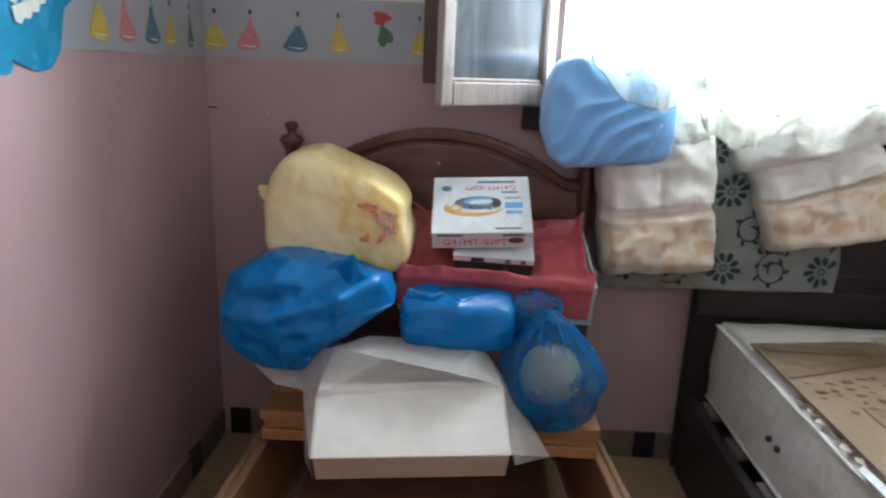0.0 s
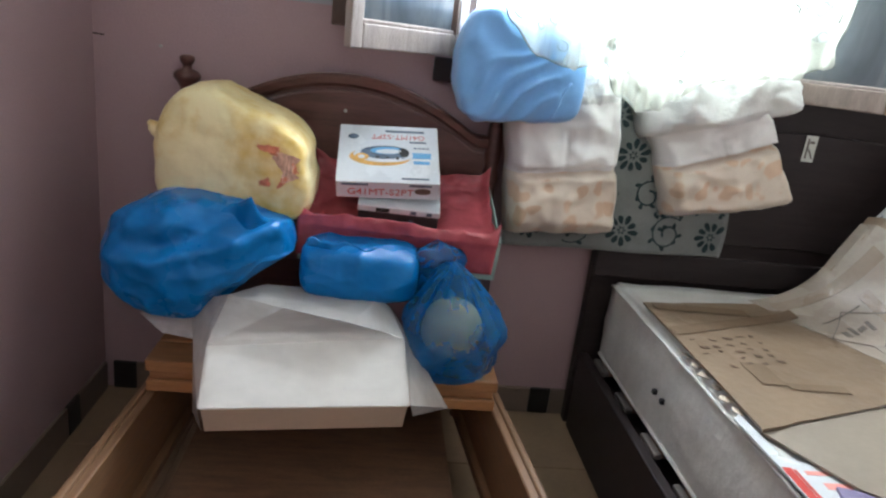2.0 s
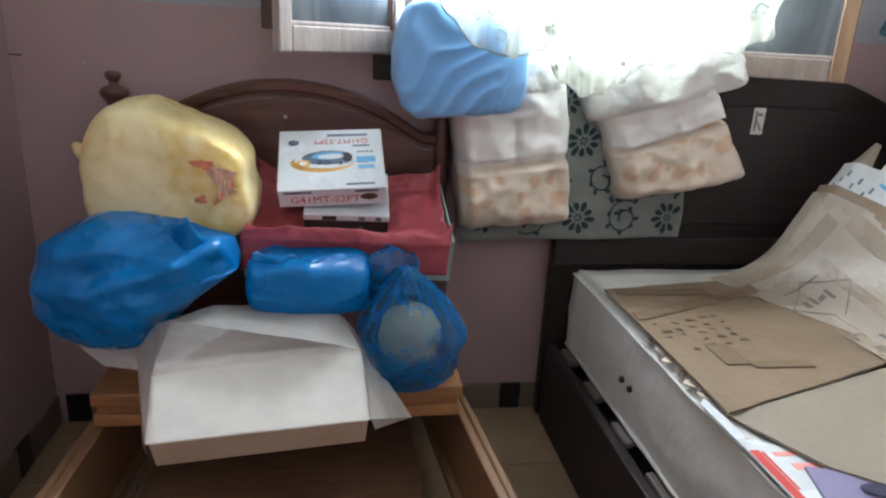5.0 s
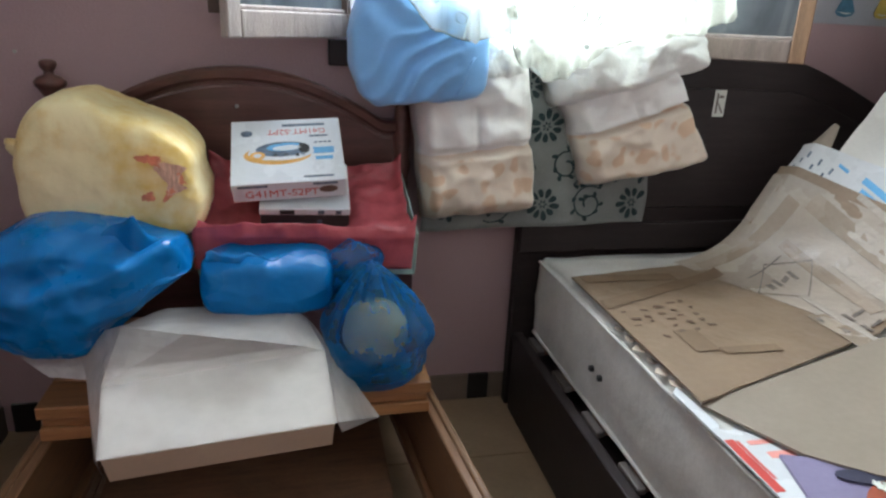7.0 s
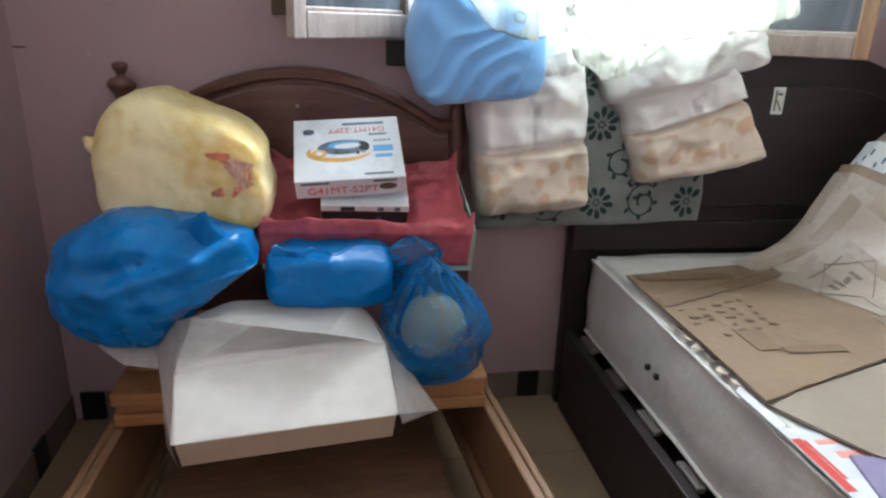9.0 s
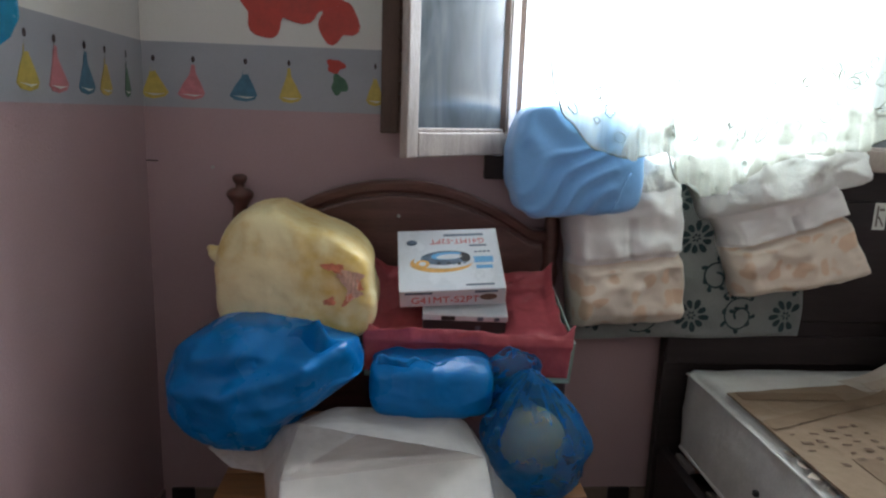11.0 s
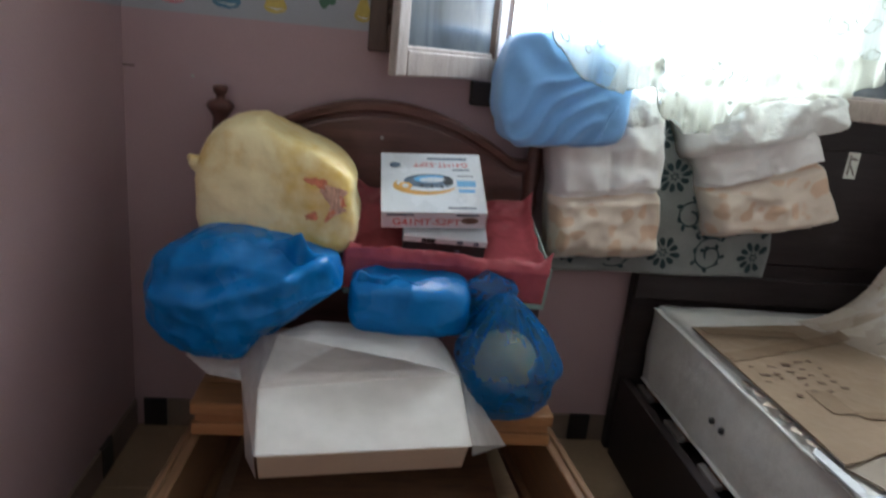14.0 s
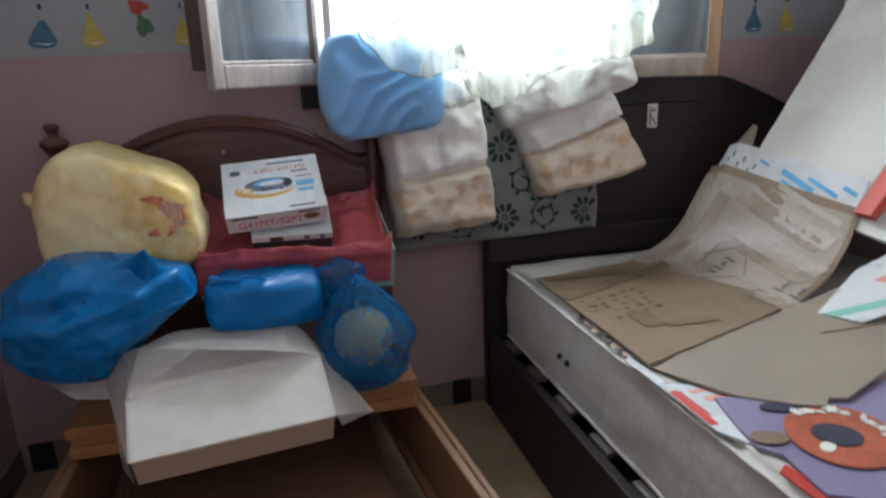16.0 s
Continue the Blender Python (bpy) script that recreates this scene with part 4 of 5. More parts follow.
part("handle", sheet(ear2, 20, 4, 0.0012), BLUE, bb2, "crumpled bag opening", smooth=True, m=pose(0.775, -0.560, 0.728, -15, 4, 0))
under_pack = solid("dark_carton", box(0.69, 0.985, -0.565, -0.14, 0.4305, 0.613, bevel=0.004), CARTON, "dark carton under the blue packet", "carton")

gb = thing("ball_in_blue_bag", "pale green ball tied in a thin blue plastic bag", "bag", group="blue bags")


def gshape(p):
    """Round over the ball, drawn up to a neck, slumped and wide at the foot, one corner pulled out."""
    if p.z > 0.05:
        k = min(1.0, (p.z - 0.05) / 0.09)
        p.x = p.x * (1 - 0.45 * k) - 0.012 * k
        p.y *= 1 - 0.35 * k
        p.z += 0.022 * k
    if p.z < -0.04:
        p.x *= 1 + 0.22 * min(1, (-0.04 - p.z) / 0.06)
    p.x += 0.018 * math.exp(-(((p.z - 0.0) / 0.025) ** 2)) * max(0.0, p.x / 0.11)
    pleat = 0.004 * math.sin(16 * math.atan2(p.y, p.x)) * max(0.0, min(1.0, (p.z + 0.02) / 0.10))
    return p + Vector((p.x, p.y, 0)).normalized() * pleat


part("ball", bulge((0.078, 0.078, 0.078), 2.0, 4, 0.0), BALL, gb, "pale green ball", smooth=True, m=pose(1.055, -0.555, 0.550))
part("valve", lathe([(0.007, 0), (0.007, 0.001), (0.004, 0.002)], 12), BROWNINK, gb, "dark valve of the ball", m=pose(1.029, -0.6195, 0.518, 115, 0, -22))
part("bag", bulge((0.112, 0.114, 0.132), 2.2, 6, 0.008, 9.0, 5.0, -0.127, gshape), BLUEFILM, gb, smooth=True, m=pose(1.052, -0.560, 0.556))
part("neck", bulge((0.070, 0.04, 0.045), 2.0, 5, 0.014, 18.0, 2.0), BLUEFILM, gb, "gathered bag neck", smooth=True, m=pose(0.995, -0.50, 0.690, 10, -12, 0))

dk = thing("maroon_carton", "dark maroon carton standing on the slats", "carton")
part("body", box(0.995, 1.165, -0.415, -0.13, 0.4305, 0.635, bevel=0.004), CARTON, dk)
part("flap", box(1.0, 1.16, -0.41, -0.27, 0.6355, 0.639, bevel=0.001), CARTON, dk)

# open mint carton lined with red film
RM = pose(0.915, -0.285, 0.732, 12.5, 1.5, -1)
rb = thing("open_carton", "shallow mint carton lined with dark red plastic film", "carton", RM)
W2, D2, H2 = 0.255, 0.17, 0.115
part("bottom", box(-W2, W2, -D2, D2, -0.045, -0.041), MINT, rb)
part("side", box(W2 - 0.004, W2, -D2, D2, -0.0405, H2 - 0.045, bevel=0.001), MINT, rb, "mint green carton side")
part("side", box(-W2, -W2 + 0.004, -D2, D2, -0.0405, H2 - 0.045, bevel=0.001), MINT, rb)
part("side", box(-W2 + 0.0045, W2 - 0.0045, D2 - 0.004, D2, -0.0405, H2 - 0.045, bevel=0.001), MINT, rb)
part("side", box(-W2 + 0.0045, W2 - 0.0045, -D2, -D2 + 0.004, -0.0405, H2 - 0.045, bevel=0.001), MINT, rb)
path = [(-D2 - 0.008, -0.024), (-D2 - 0.009, 0.01), (-D2 - 0.008, H2 - 0.05), (-D2 - 0.002, H2 - 0.030), (-D2 + 0.012, H2 - 0.040), (-D2 + 0.022, 0.045), (-D2 + 0.04, 0.025), (-0.05, 0.018), (0.06, 0.024),
        (D2 - 0.03, 0.04), (D2 - 0.012, H2 - 0.045), (D2 + 0.0, H2 - 0.03)]


def liner(u, v):
    k = v * (len(path) - 1)
    i = min(int(k), len(path) - 2)
    f = k - i
    y, z = path[i][0] * (1 - f) + path[i + 1][0] * f, path[i][1] * (1 - f) + path[i + 1][1] * f
    x = -W2 - 0.004 + (2 * W2 - 0.008) * u
    c = 0.013 * fold((x, y, z), 8, 4.0, 4) + 0.020 * (creased((x, y, z), 14.0, 3.0) - 0.25)
    amp = 0.25 if v < 0.17 else 1.0
    if 0.45 < v < 0.9 and u > 0.62:
        z += 0.03 * math.sin((u - 0.62) * 8) * math.sin((v - 0.45) * 7)
    if u < 0.08 and v > 0.3:
        z += (0.08 - u) * 0.3
    if u > 0.955 and v > 0.25:
        z += (u - 0.955) * 0.7
    return Vector((x, y - abs(c) * 0.9 * amp, z + c * amp * (0.4 if v < 0.2 else 1.1)))


part("liner", sheet(liner, 60, 56, 0.0012), RED, rb, "crinkled dark red plastic film", smooth=True)

# boxes lying on the film
b2 = thing("black_and_white_box", "flat box with white lid and black sides under another box", "box", pose(0.905, -0.305, 0.826, 22, 1, -1))
part("body", box(-0.105, 0.105, -0.095, 0.095, -0.062, -0.004, bevel=0.0015), INK, b2)
part("lid", box(-0.107, 0.107, -0.097, 0.097, -0.0038, 0.014, bevel=0.0015), WHITEBOX, b2, "white lid")
part("print", box(-0.06, -0.025, -0.0985, -0.0972, -0.001, 0.011), INK, b2)
part("print", box(0.03, 0.045, -0.0985, -0.0972, 0.0, 0.011), GREYINK, b2)
part("print", box(0.072, 0.086, -0.0985, -0.0972, 0.0, 0.011), GREYINK, b2)
part("print", box(0.028, 0.040, -0.0962, -0.0952, -0.05, -0.02), GREYINK, b2)

mbx = thing("hardware_box", "flat white printed box with red lettering lying on top", "box", pose(0.8639, -0.3165, 0.9292, 31.2, -3.4, -0.0))
bw, bd, bh = 0.1309, 0.1114, 0.0560
part("body", box(-bw, bw, -bd, bd, -bh, -0.0022, bevel=0.0015), WHITEBOX, mbx)
part("lid", box(-bw - 0.001, bw + 0.001, -bd - 0.001, bd + 0.001, -0.0020, 0.0006, bevel=0.0012), WHITEBOX, mbx, "white glossy lid")
part("lid_flap", box(bw + 0.0012, bw + 0.0022, -bd, bd, -bh + 0.006, -0.003), FOAM, mbx)
TOP = 0.0008
lettering("G41MT-S2PT", 0.026, REDINK, mbx, pose(0.025, bd - 0.045, TOP, 0, 0, 180), label="red lettering")
part("print", box(-0.01, 0.095, bd - 0.026, bd - 0.018, TOP, TOP + 0.0006), GREYINK, mbx)
part("print", box(0.055, 0.10, bd - 0.068, bd - 0.062, TOP, TOP + 0.0006), GREYINK, mbx)
disc(-0.095, bd - 0.048, 0.014, 0.010, TOP, GREYINK, "emblem", mbx)
disc(-0.022, -0.016, 0.080, 0.034, TOP, GOLDINK, "picture", mbx, "printed picture in orange and grey", 0.0, 0.0004)
disc(-0.014, -0.008, 0.078, 0.029, TOP + 0.0006, WHITEBOX, "picture", mbx, "", 0.0, 0.0004)
disc(-0.010, 0.002, 0.064, 0.026, TOP + 0.0012, GREYINK, "picture", mbx, "", 0.03, 0.0004)
disc(-0.004, 0.008, 0.044, 0.014, TOP + 0.0018, SKYINK, "picture", mbx, "", 0.05, 0.0004)
disc(0.000, 0.004, 0.034, 0.009, TOP + 0.0024, WHITEBOX, "picture", mbx, "", 0.05, 0.0004)
disc(0.040, 0.001, 0.013, 0.018, TOP + 0.0024, INK, "picture", mbx, "", 0.3, 0.0004)
disc(-0.070, -0.020, 0.018, 0.014, TOP + 0.0024, GOLDINK, "picture", mbx, "", 0.0, 0.0004)
disc(-0.070, -0.020, 0.009, 0.007, TOP + 0.0030, WHITEBOX, "picture", mbx, "", 0.0, 0.0004)
for k in range(7):
    part("print", box(-0.045 + 0.013 * k, -0.037 + 0.013 * k, -0.022 - 0.002 * (k % 3), -0.017, TOP + 0.0018, TOP + 0.0022), INK if k % 2 else GREYINK, mbx)
for k in range(4):
    part("print", box(0.066 + 0.011 * k, 0.074 + 0.011 * k, 0.020, 0.025, TOP, TOP + 0.0006), GREYINK, mbx)
part("print", box(0.062, 0.112, -0.018, 0.004, TOP, TOP + 0.0006), SKYINK, mbx, "pale blue printed panel")
part("print", box(0.066, 0.108, -0.040, -0.028, TOP, TOP + 0.0006), SKYINK, mbx, "pale blue printed panel")
part("print", box(0.035, 0.105, -bd + 0.012, -bd + 0.018, TOP, TOP + 0.0006), GREYINK, mbx)
lettering("G41MT-S2PT", 0.031, REDINK, mbx, pose(-0.018, -bd - 0.0006, -bh * 0.62, 90, 0, 0), label="red lettering")
part("print", box(-0.118, -0.05, -bd - 0.0012, -bd - 0.0004, -0.012, -0.005), GREYINK, mbx)
part("print", box(0.055, 0.112, -bd - 0.0012, -bd - 0.0004, -0.012, -0.005), GREYINK, mbx)
part("emblem", plate([(0.068 + 0.022 * (1 + math.cos(a * 0.524)), -bd - 0.0004, -0.028 + 0.011 * math.sin(a * 0.524)) for a in range(12)], 0.0008, (0, -1, 0)), BROWNINK, mbx, "brown emblem")

# white box in a milky bag, tilted over the edge of the slats
FL, FR = Vector((0.515, -0.790, 0.372)), Vector((0.945, -0.745, 0.382))
xa = (FR - FL).normalized()
ya = Vector((0, math.cos(radians(29)), math.sin(radians(29))))
ya = (ya - xa * ya.dot(xa)).normalized()
za = xa.cross(ya)
FM = Matrix((xa, ya, za)).transposed().to_4x4()
FM.translation = FL
fb = thing("white_box", "flat white box inside a milky plastic bag, tilted forward", "box", FM)
FW = (FR - FL).length
part("body", box(0, FW, 0, 0.19, 0, 0.091, bevel=0.003), FOAM, fb)
# thin beige sheet: the shade on the white front is in its colour
part("front", box(0.001, FW - 0.001, -0.0025, -0.0003, 0.001, 0.0905), SHADE_TORN, fb, "front side of the white box, shade put into its beige colour")
part("lid", box(-0.001, FW + 0.001, -0.002, 0.191, 0.0915, 0.0955, bevel=0.0015), FOAM, fb)


def tent(corners, cuts, crumple, seed):
    """Stretched film: flat facets between fold corners, finely creased."""
    bm = bmesh.new()
    vs = {}
    for tri in corners:
        for c in tri:
            if c not in vs:
                vs[c] = bm.verts.new(c)
        bm.faces.new([vs[c] for c in tri])
    bmesh.ops.subdivide_edges(bm, edges=list(bm.edges), cuts=cuts, use_grid_fill=True)
    bmesh.ops.triangulate(bm, faces=bm.faces)
    for v in bm.verts:
        v.co.z += crumple * (fold(v.co, 9, seed, 3) if v.co.z > 0.1005 else 0.35 * abs(fold(v.co, 9, seed, 3)))
    bmesh.ops.recalc_face_normals(bm, faces=bm.faces)
    return bm


f_l, f_r = (-0.005, -0.005, 0.0985), (FW + 0.005, -0.005, 0.0985)          # front edge of the lid
b_l, b_r = (-0.004, -0.007, 0.004), (FW + 0.004, -0.007, 0.004)          # foot of the front
m_l, m_r = (-0.005, 0.150, 0.0985), (FW + 0.005, 0.172, 0.0985)          # where the film leaves the lid
c_l, c_m, c_r = (0.034, 0.262, 0.140), (0.157, 0.208, 0.162), (0.306, 0.163, 0.168)   # crease
r_l, r_r = (0.118, 0.330, 0.098), (0.396, 0.306, 0.098)                    # ridge at the back
s_l, s_b, t_l = (-0.045, 0.205, 0.045), (-0.028, 0.040, 0.012), (-0.060, 0.300, 0.060)
o_r, tip, t_in = (0.455, 0.200, 0.060), (0.545, 0.045, -0.004), (0.452, 0.006, 0.030)
part("plastic_bag", tent([(f_l, f_r, m_r), (f_l, m_r, m_l), (m_l, m_r, c_m), (m_r, c_r, c_m), (m_l, c_m, c_l), (c_l, c_m, r_l), (c_m, c_r, r_r), (c_m, r_r, r_l), (m_r, r_r, c_r)], 7, 0.0035, 2.5), BAG, fb, "milky translucent plastic bag")
part("bag_side", tent([(f_l, m_l, s_l), (f_l, s_l, s_b), (m_l, c_l, s_l), (c_l, t_l, s_l), (b_l, f_l, s_b)], 7, 0.005, 3.5), BAG, fb, "loose side of the plastic bag")
part("bag_tail", tent([(m_r, o_r, f_r), (m_r, r_r, o_r), (o_r, tip, f_r), (f_r, tip, t_in)], 7, 0.006, 4.5), BAG, fb, "loose end of the plastic bag")
part("bag_tail", tent([(t_l, (-0.125, 0.290, 0.056), s_l), ((-0.125, 0.290, 0.056), (-0.115, 0.225, 0.040), s_l), ((-0.125, 0.290, 0.056), (-0.170, 0.275, 0.050), (-0.115, 0.225, 0.040))], 7, 0.009, 5.5), BAG, fb, "loose end of the plastic bag")
part("bag_end", tent([(r_l, r_r, (0.40, 0.345, 0.04)), (r_l, (0.40, 0.345, 0.04), (0.09, 0.365, 0.04)), (c_l, r_l, (0.09, 0.365, 0.04)), (c_l, (0.09, 0.365, 0.04), t_l)], 6, 0.004, 6.5), BAG, fb, "gathered end of the plastic bag")

# ---- bedding hung over the window sill ----
def cloth_fn(u, v):
    x = 1.235 + 0.725 * u
    z = 1.145 - 0.485 * v - 0.015 * (1 - u) * v
    return Vector((x + 0.006 * math.sin(9 * v), -0.096 - 0.008 * math.sin(11 * u + 1) * v - 0.004 * fold((x, 0, z), 5, 1, 2), z))


cloth = thing("patterned_cloth", "grey cloth with dark green scrolls hanging from the sill", "cloth")
part("hanging", sheet(cloth_fn, 40, 30, 0.0025), SCROLL, cloth, smooth=True)


def leaf_print(bm, x, z, a, length, width):
    """One printed leaf on the hanging cloth: its stem at x, z, pointing along a."""
    c, s_ = math.cos(a), math.sin(a)
    loop = []
    for k in range(10):
        w = 2 * math.pi * k / 10
        p, q = length * (0.5 - 0.5 * math.cos(w)), width * math.sin(w) * (1 - 0.3 * math.cos(w))
        X, Z = x + c * p - s_ * q, z + s_ * p + c * q
        u = (X - 1.235) / 0.725
        v = (1.145 - Z) / (0.485 + 0.015 * (1 - u))
        if not (0.01 < u < 0.99 and 0.0 < v < 0.99):
            return
        loop.append(cloth_fn(u, v) + Vector((0, -0.0032, 0)))
    bm.faces.new([bm.verts.new(p) for p in loop])


rngp = random.Random(12)
for row in range(4):
    for col in range(5):
        cx, cz = 1.31 + 0.150 * col + (0.075 if row % 2 else 0.0), 0.725 + 0.118 * row
        bm = bmesh.new()
        turn = rngp.uniform(0, 6.28)
        if (row + col) % 2:
            # a scroll winding inwards, set with leaves
            for k in range(40):
                w = k / 39
                a, r = turn + 8.4 * w, 0.060 - 0.045 * w
                leaf_print(bm, cx + r * math.cos(a), cz + r * math.sin(a), a + 1.75, 0.013, 0.0030)
                if k % 4 == 0:
                    leaf_print(bm, cx + r * math.cos(a), cz + r * math.sin(a), a + 0.6 + 0.5 * (k % 3), 0.022, 0.0062)
        else:
            # an open flower with a ring of broad petals
            for k in range(10):
                a = turn + 2 * math.pi * k / 10
                leaf_print(bm, cx + 0.020 * math.cos(a), cz + 0.020 * math.sin(a), a + 0.15, 0.028 + 0.006 * (k % 2), 0.0085)
            for k in range(6):
                a = turn + 2 * math.pi * k / 6
                leaf_print(bm, cx + 0.004 * math.cos(a), cz + 0.004 * math.sin(a), a, 0.010, 0.0030)
        if len(bm.faces):
            bmesh.ops.recalc_face_normals(bm, faces=bm.faces)
            part("print", bm, SCROLLINK, cloth, "dark green floral print")
        else:
            bm.free()
part("fold_over", sheet(lambda u, v: Vector((1.235 + 0.725 * u, -0.096 + 0.14 * v, 1.146 + 0.004 * math.sin(6 * u))), 12, 4, 0.0025), SCROLL, cloth, smooth=True)


def pad(name, tl, tr, bl, br, split, split_r, depth, label, seed):
    """A flat cushion hung over the sill: a plain white upper part, a patterned lower part."""
    t = thing(name, label, "cushion", group="hung cushions")
    tl, tr, bl, br = (Vector((p[0], 0, p[1])) for p in (tl, tr, bl, br))

    def fn(side, v0, v1):
        def f(u, v):
            lo, hi = ((0.0, split + (split_r - split) * u) if v0 == 0 else (split + (split_r - split) * u, 1.0))
            w = lo + (hi - lo) * v
            cutline = split + (split_r - split) * u
            p = (tl * (1 - u) + tr * u) * (1 - w) + (bl * (1 - u) + br * u) * w
            e = min(1.0, min(u, 1 - u) / 0.10) ** 0.5
            b = 1.0 if w < 0.88 else max(0.0, (1 - w) / 0.12) ** 0.5
            seam = 0.72 if abs(w - cutline) < 0.03 else 1.0
            cut = 0.85 if (0.5 * cutline < w < cutline and abs(u - 0.5) < 0.03) else 1.0
            d = depth * e * b * seam * cut * (1 + 0.24 * fold((p.x, 0, p.z), 7, seed, 3))
            wob = 0.008 * noise.noise((u * 5, w * 5, seed))
            return Vector((p.x + wob, -0.105 - (d if side else 0.0), p.z + wob))
        return f
    for nm, v0, v1, mm in (("white_part", 0.0, split, COTTON), ("patterned_part", split, 1.0, PEACH)):
        bm = sheet(fn(True, v0, v1), 30, 24)
        back = sheet(fn(False, v0, v1), 30, 24)
        tmp = bpy.data.meshes.new("back")
        back.to_mesh(tmp)
        back.free()
        bm.from_mesh(tmp)
        bpy.data.meshes.remove(tmp)
        bmesh.ops.remove_doubles(bm, verts=bm.verts, dist=0.0005)
        bmesh.ops.recalc_face_normals(bm, faces=bm.faces)
        part(nm, bm, mm, t, smooth=True)
    return t


pad("hanging_cushion", (1.180, 1.15), (1.520, 1.15), (1.236, 0.690), (1.580, 0.716), 0.575, 0.505, 0.10, "cushion in peach leaf cloth with white upper part", 1.0)
pad("hanging_cushion", (1.625, 1.06), (1.950, 1.155), (1.728, 0.785), (2.130, 0.862), 0.44, 0.32, 0.10, "tilted cushion in cream and peach leaf cloth", 2.0)

bc = thing("blue_cushion", "light blue cotton cushion lying over the sill", "cushion")


def cshape(p):
    """A folded quilt: a round left end, a straight right edge, fine folds fanning upwards to the right."""
    a, c = p.x / 0.175, p.z / 0.145
    if a < 0:
        p.x += -a * (0.030 * max(0.0, c - 0.15) + 0.040 * max(0.0, -c - 0.3))
    p.z += 0.012 * max(0.0, -c) * a
    w = (p.x * 0.62 - p.z * 0.72) / 0.034 + 3.2 * noise.noise(p * 6)
    soft = 0.15 + 0.85 * max(0.0, noise.noise(p * 6 + Vector((4, 1, 2))) + 0.35)
    r = (1 - 2 * abs(math.sin(math.pi * w * 0.5))) * 0.012 * soft * (1.0 if a < 0.55 else 0.3)
    return p + Vector((0, -r, r * 0.4))


part("cover", bulge((0.172, 0.120, 0.143), 6.5, 6, 0.005, 5.0, 4.0, shape=cshape), SKYBLUE, bc, smooth=True, m=pose(1.200, -0.168, 1.184, 0, 0, 0))
part("seam", cord([(1.285 + 0.006 * k + 0.003 * math.sin(k), -0.291, 1.062 + 0.014 * k) for k in range(8)], 0.0035), SKYBLUE, bc, smooth=True)


def slab(tl, tr, bl, br, depth, back, seed, rough):
    """A folded quilt hung flat against the wall: a rounded four-cornered pad."""
    tl, tr, bl, br = (Vector((p[0], 0, p[1])) for p in (tl, tr, bl, br))

    def side(sign):
        def f(u, v):
            q = (tl * (1 - u) + tr * u) * (1 - v) + (bl * (1 - u) + br * u) * v
            a, b = abs(2 * u - 1), abs(2 * v - 1)
            e = max(0.0, 1 - a ** 5) ** 0.45 * max(0.0, 1 - b ** 4) ** 0.45
            d = depth * e * (1 + rough * fold((q.x, 0, q.z), 6, seed, 4))
            return Vector((q.x + 0.010 * noise.noise((u * 4, v * 4, seed)), back - (d if sign else 0.0), q.z + 0.010 * noise.noise((v * 4, u * 4, seed + 3))))
        return f
    bm = sheet(side(True), 44, 26)
    rear = sheet(side(False), 44, 26)
    tmp = bpy.data.meshes.new("rear")
    rear.to_mesh(tmp)
    rear.free()
    bm.from_mesh(tmp)
    bpy.data.meshes.remove(tmp)
    bmesh.ops.remove_doubles(bm, verts=bm.verts, dist=0.0005)
    bmesh.ops.recalc_face_normals(bm, faces=bm.faces)
    return bm


dv = thing("white_duvet", "folded white fleece duvet hanging over the sill", "duvet")
part("fold", slab((1.500, 1.235), (2.010, 1.262), (1.612, 1.015), (2.060, 1.150), 0.15, -0.102, 6.0, 0.20), DUVET, dv, smooth=True)
part("fold", slab((1.36, 1.225), (1.50, 1.225), (1.33, 1.080), (1.505, 1.090), 0.11, -0.102, 8.0, 0.2), DUVET, dv, smooth=True)
part("roll", bulge((0.36, 0.125, 0.085), 3.0, 5, 0.012, 8.0, 9.0, -0.074), DUVET, dv, smooth=True, m=pose(1.66, -0.02, 1.257, 0, -2, 0))

# ---- sheer curtain ----
HEM = [(1.095, 1.441), (1.107, 1.368), (1.14, 1.294), (1.217, 1.219), (1.305, 1.2), (1.391, 1.22), (1.443, 1.146), (1.506, 1.111), (1.592, 1.15), (1.647, 1.194), (1.763, 1.226), (1.898, 1.237), (1.98, 1.275), (2.04, 1.381), (2.045, 1.509)]


def hem(x):
    for (xa_, za_), (xb_, zb_) in zip(HEM, HEM[1:]):
        if x <= xb_:
            f = max(0.0, (x - xa_) / (xb_ - xa_))
            f = f * f * (3 - 2 * f)
            return za_ + (zb_ - za_) * f
    return HEM[-1][1]


def curtain_fn(u, v):
    x = 1.095 + 0.950 * u
    z0 = hem(x)
    z = 2.42 + (z0 - 2.42) * v
    y = -0.325 + 0.014 * (math.sin(34 * u + 1.5 * math.sin(5 * u)) + 0.55 * math.sin(71 * u + 2)) * (0.3 + 0.8 * v * v) - 0.02 * v * math.sin(math.pi * u) + 0.005 * fold((x, 0, z), 4, 3, 2)
    return Vector((x, y, z))


cur = thing("sheer_curtain", "sheer white lace curtain gathered over the window", "curtain")
part("panel", sheet(curtain_fn, 120, 50), LACE, cur, smooth=True)
part("hem", cord([curtain_fn(k / 80, 1.0) for k in range(81)], 0.0022, 6), THREAD, cur, "corded curtain hem", smooth=True)


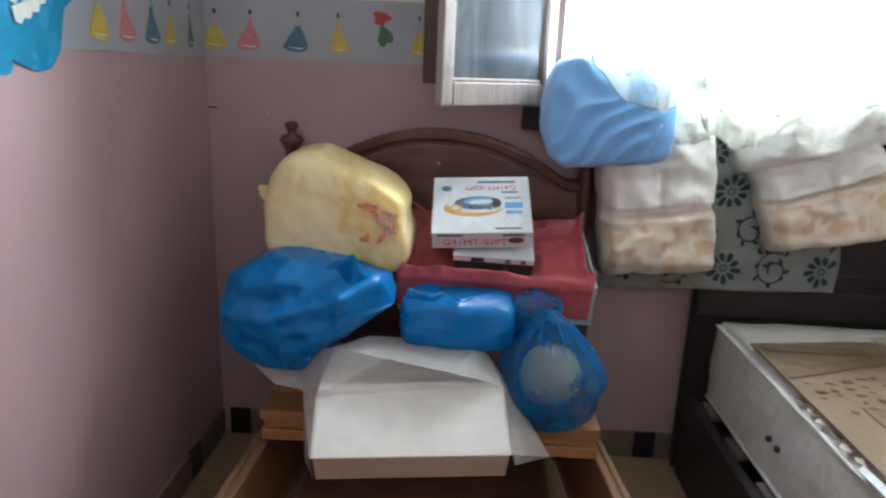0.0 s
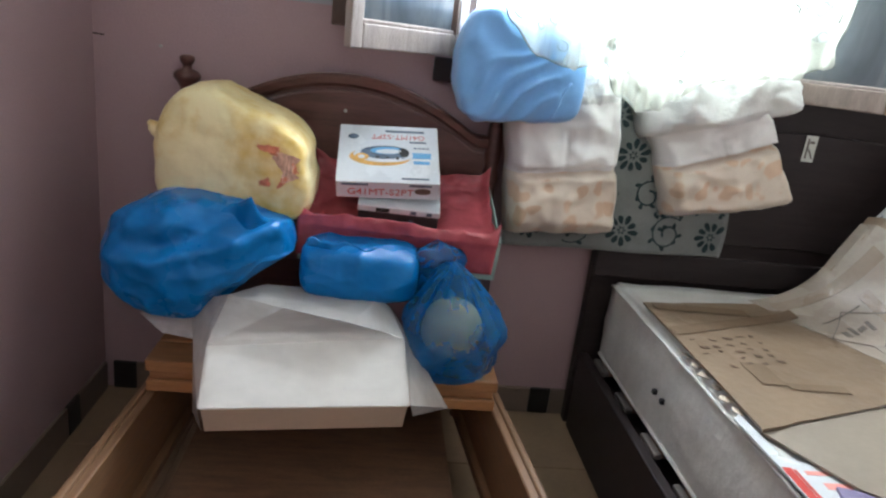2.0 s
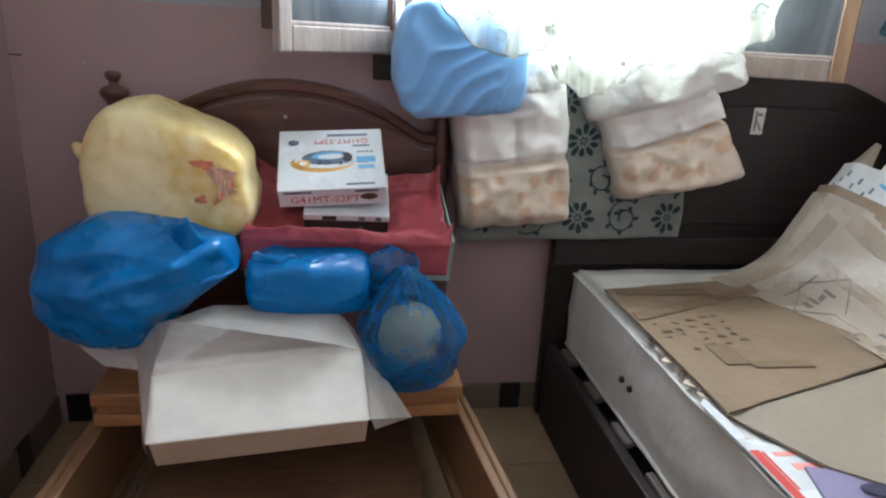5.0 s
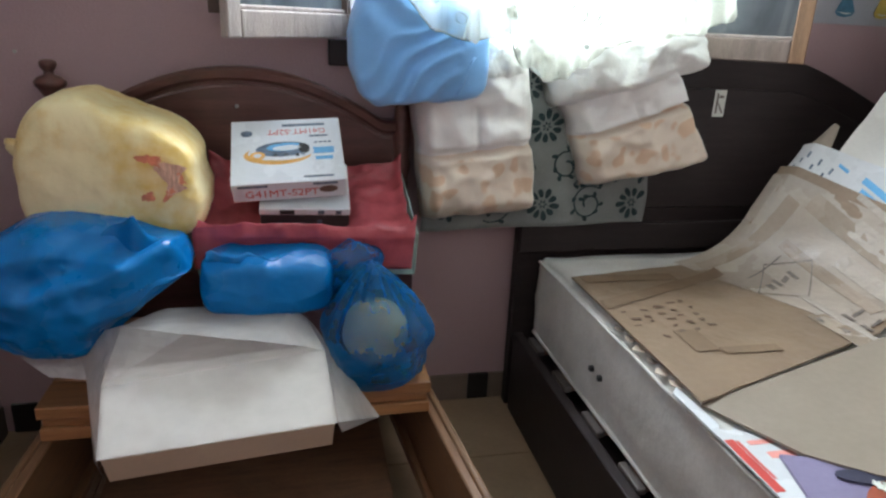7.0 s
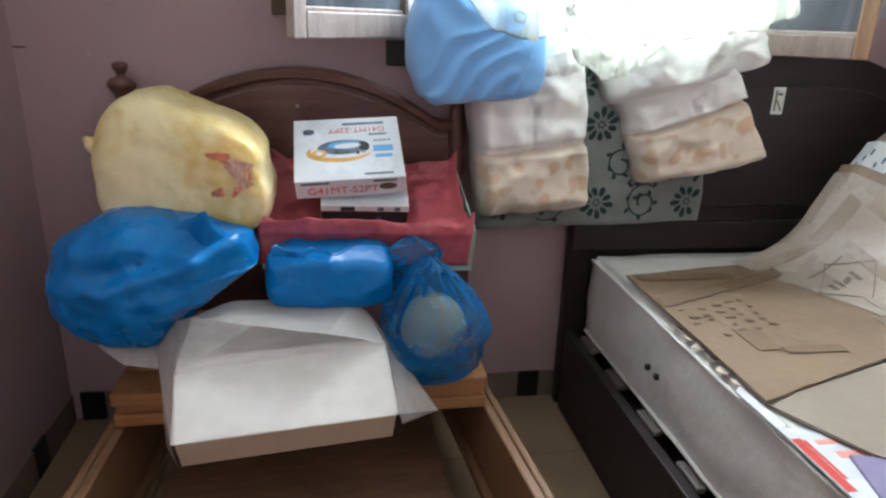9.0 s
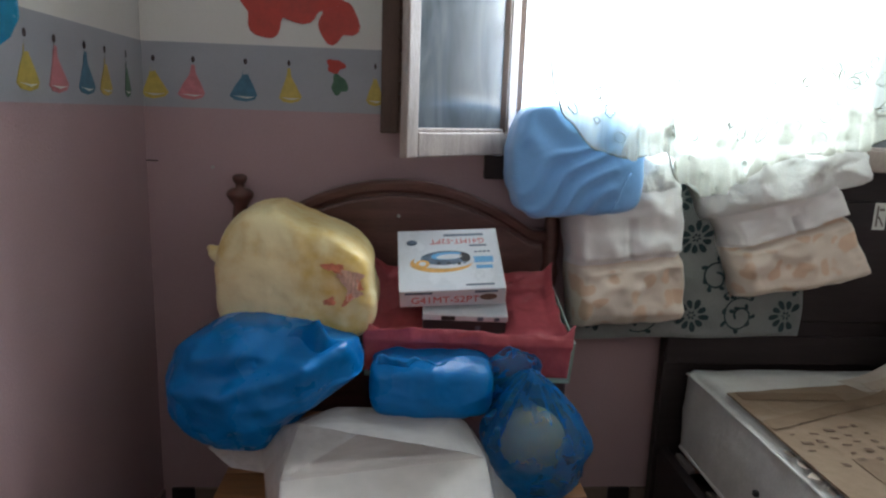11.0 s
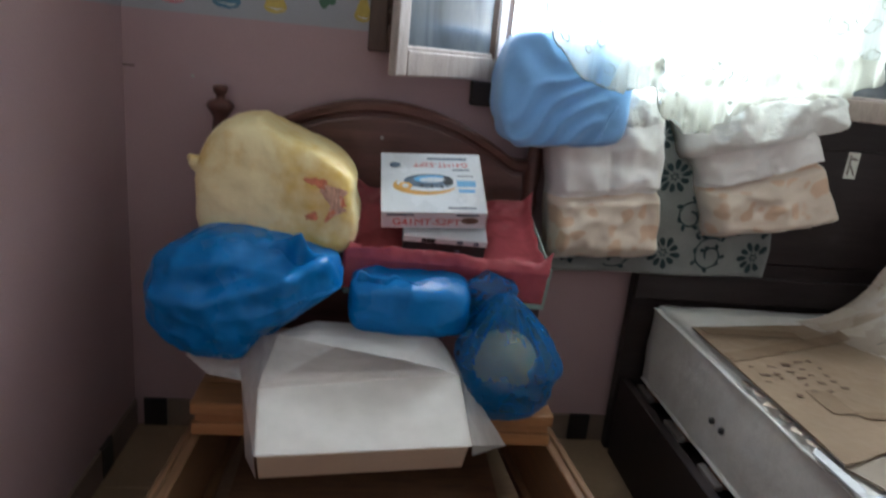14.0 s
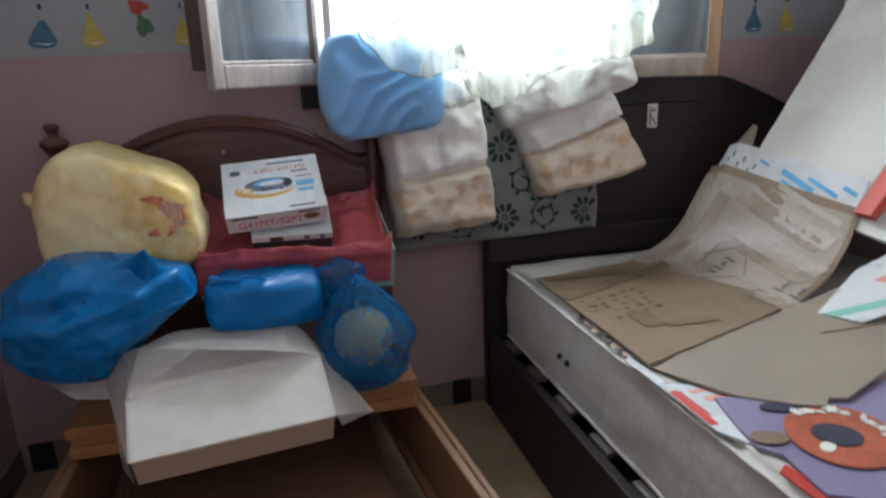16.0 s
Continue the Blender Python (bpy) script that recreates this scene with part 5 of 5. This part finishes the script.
def frill(u0, u1, top, seed):
    """A doubled fold of the lace above the hem."""
    def fn(u, v):
        a = u0 + (u1 - u0) * u
        rise = top * (math.sin(math.pi * u) ** 0.7) * (1 + 0.25 * math.sin(9 * u + seed))
        p = curtain_fn(a, 1.0 - rise * (1 - v))
        return p + Vector((0, -0.006 - 0.010 * (1 + math.sin(38 * u + seed)) * v, 0.006 * math.sin(23 * u + seed) * v))
    return fn


for u0, u1, top, seed in ((0.20, 0.36, 0.10, 1.0), (0.34, 0.54, 0.10, 2.0), (0.54, 0.76, 0.09, 3.0), (0.74, 0.96, 0.10, 4.5)):
    part("lace_fold", sheet(frill(u0, u1, top, seed), 36, 10), FRILL, cur, "doubled fold of yellowish lace", smooth=True)
rngc = random.Random(9)
for k in range(64):
    u, v = 0.05 + 0.90 * ((k * 0.618) % 1.0), 0.80 + 0.17 * rngc.random()
    R, n_petal, turn = rngc.uniform(0.008, 0.019), rngc.choice((1, 4, 5)), rngc.uniform(0, 6.28)
    loop = []
    for a in range(31):
        w = turn + 2 * math.pi * a / 30
        r = R * (0.62 + 0.38 * abs(math.cos(n_petal * w / 2)))
        p = curtain_fn(min(0.99, max(0.01, u + r / 0.95 * math.cos(w))), v)
        loop.append(p + Vector((0, -0.004, r * math.sin(w))))
    part("lace_motif", cord(loop, 0.0017, 4), THREAD, cur)
for k in range(26):
    p = curtain_fn(0.30 + 0.26 * rngc.random(), 0.945 + 0.045 * rngc.random())
    part("lace_eyelet", cord([p + Vector((0.005 * math.cos(a * 0.785), -0.005, 0.005 * math.sin(a * 0.785))) for a in range(9)], 0.0019, 4), THREAD, cur)
rod = thing("curtain_rod", "thin steel curtain rod above the window", "curtain rod")
part("rod", cord([(0.95 + 0.15 * k, -0.325, 2.43) for k in range(10)], 0.009, 10), METAL, rod, smooth=True)
for bx in (1.0, 2.25):
    part("bracket", box(bx - 0.01, bx + 0.01, -0.33, 0.0, 2.415, 2.4205), METAL, rod)

# small marks on the wall
solid("nail", lathe([(0.002, 0.0), (0.002, 0.012), (0.005, 0.0125), (0.005, 0.014)], 10), METAL, "small steel nail in the wall", "nail", m=pose(0.191, 0.0, 1.12, 90, 0, 0))
part_mark = solid("paint_chip", plate([(0.0, -0.0012, 1.136), (-0.0 + 0.0, -0.0012, 1.132), (0.03, -0.0012, 1.131), (0.034, -0.0012, 1.135)], 0.0008, (0, -1, 0)), ST_D, "dark chip in the wall paint near the corner", "paint chip")

# ---- skirting and floor tiles ----
sk = thing("skirting", "beige tile skirting with black square inserts", "skirting", kind="structure")
SK = 0.096
blacks_n, blacks_w = (0.064, 1.479, 2.3), (-0.262, -1.3)
x = 0.012
for bx in (*blacks_n, None):
    x1 = RX if bx is None else bx - 0.038
    if x1 - x > 0.02:
        part("tile", box(x, x1, -0.011, 0.0, 0.0, SK, bevel=0.002), SKIRT, sk)
    if bx is not None:
        part("insert", box(bx - 0.036, bx + 0.036, -0.0125, 0.0, 0.0, SK + 0.001, bevel=0.003), BLACK, sk, "black square tile")
        x = bx + 0.038
y = -0.014
for by in (*blacks_w, None):
    y1 = RY if by is None else by + 0.040
    if y - y1 > 0.02:
        part("tile", box(0.0, 0.011, y1, y, 0.0, SK, bevel=0.002), SKIRT, sk)
    if by is not None:
        part("insert", box(0.0, 0.0125, by - 0.038, by + 0.038, 0.0, SK + 0.001, bevel=0.003), BLACK, sk, "black square tile")
        y = by - 0.040
tiles = thing("floor_tiles", "beige ceramic floor tiles", "floor tiles", kind="structure")
tile_mesh = mesh_of("tile", box(0.0015, 0.3315, 0.0015, 0.3315, -0.006, 0.0, bevel=0.0015, seg=1), TILE)
for i in range(10):
    for j in range(10):
        if 0.333 * i < RX and -0.333 * (j + 1) > RY - 0.4:
            ob = new("tile", tile_mesh)
            ob.parent = tiles
            ob.matrix_local = pose(0.333 * i, -0.333 * (j + 1), 0)
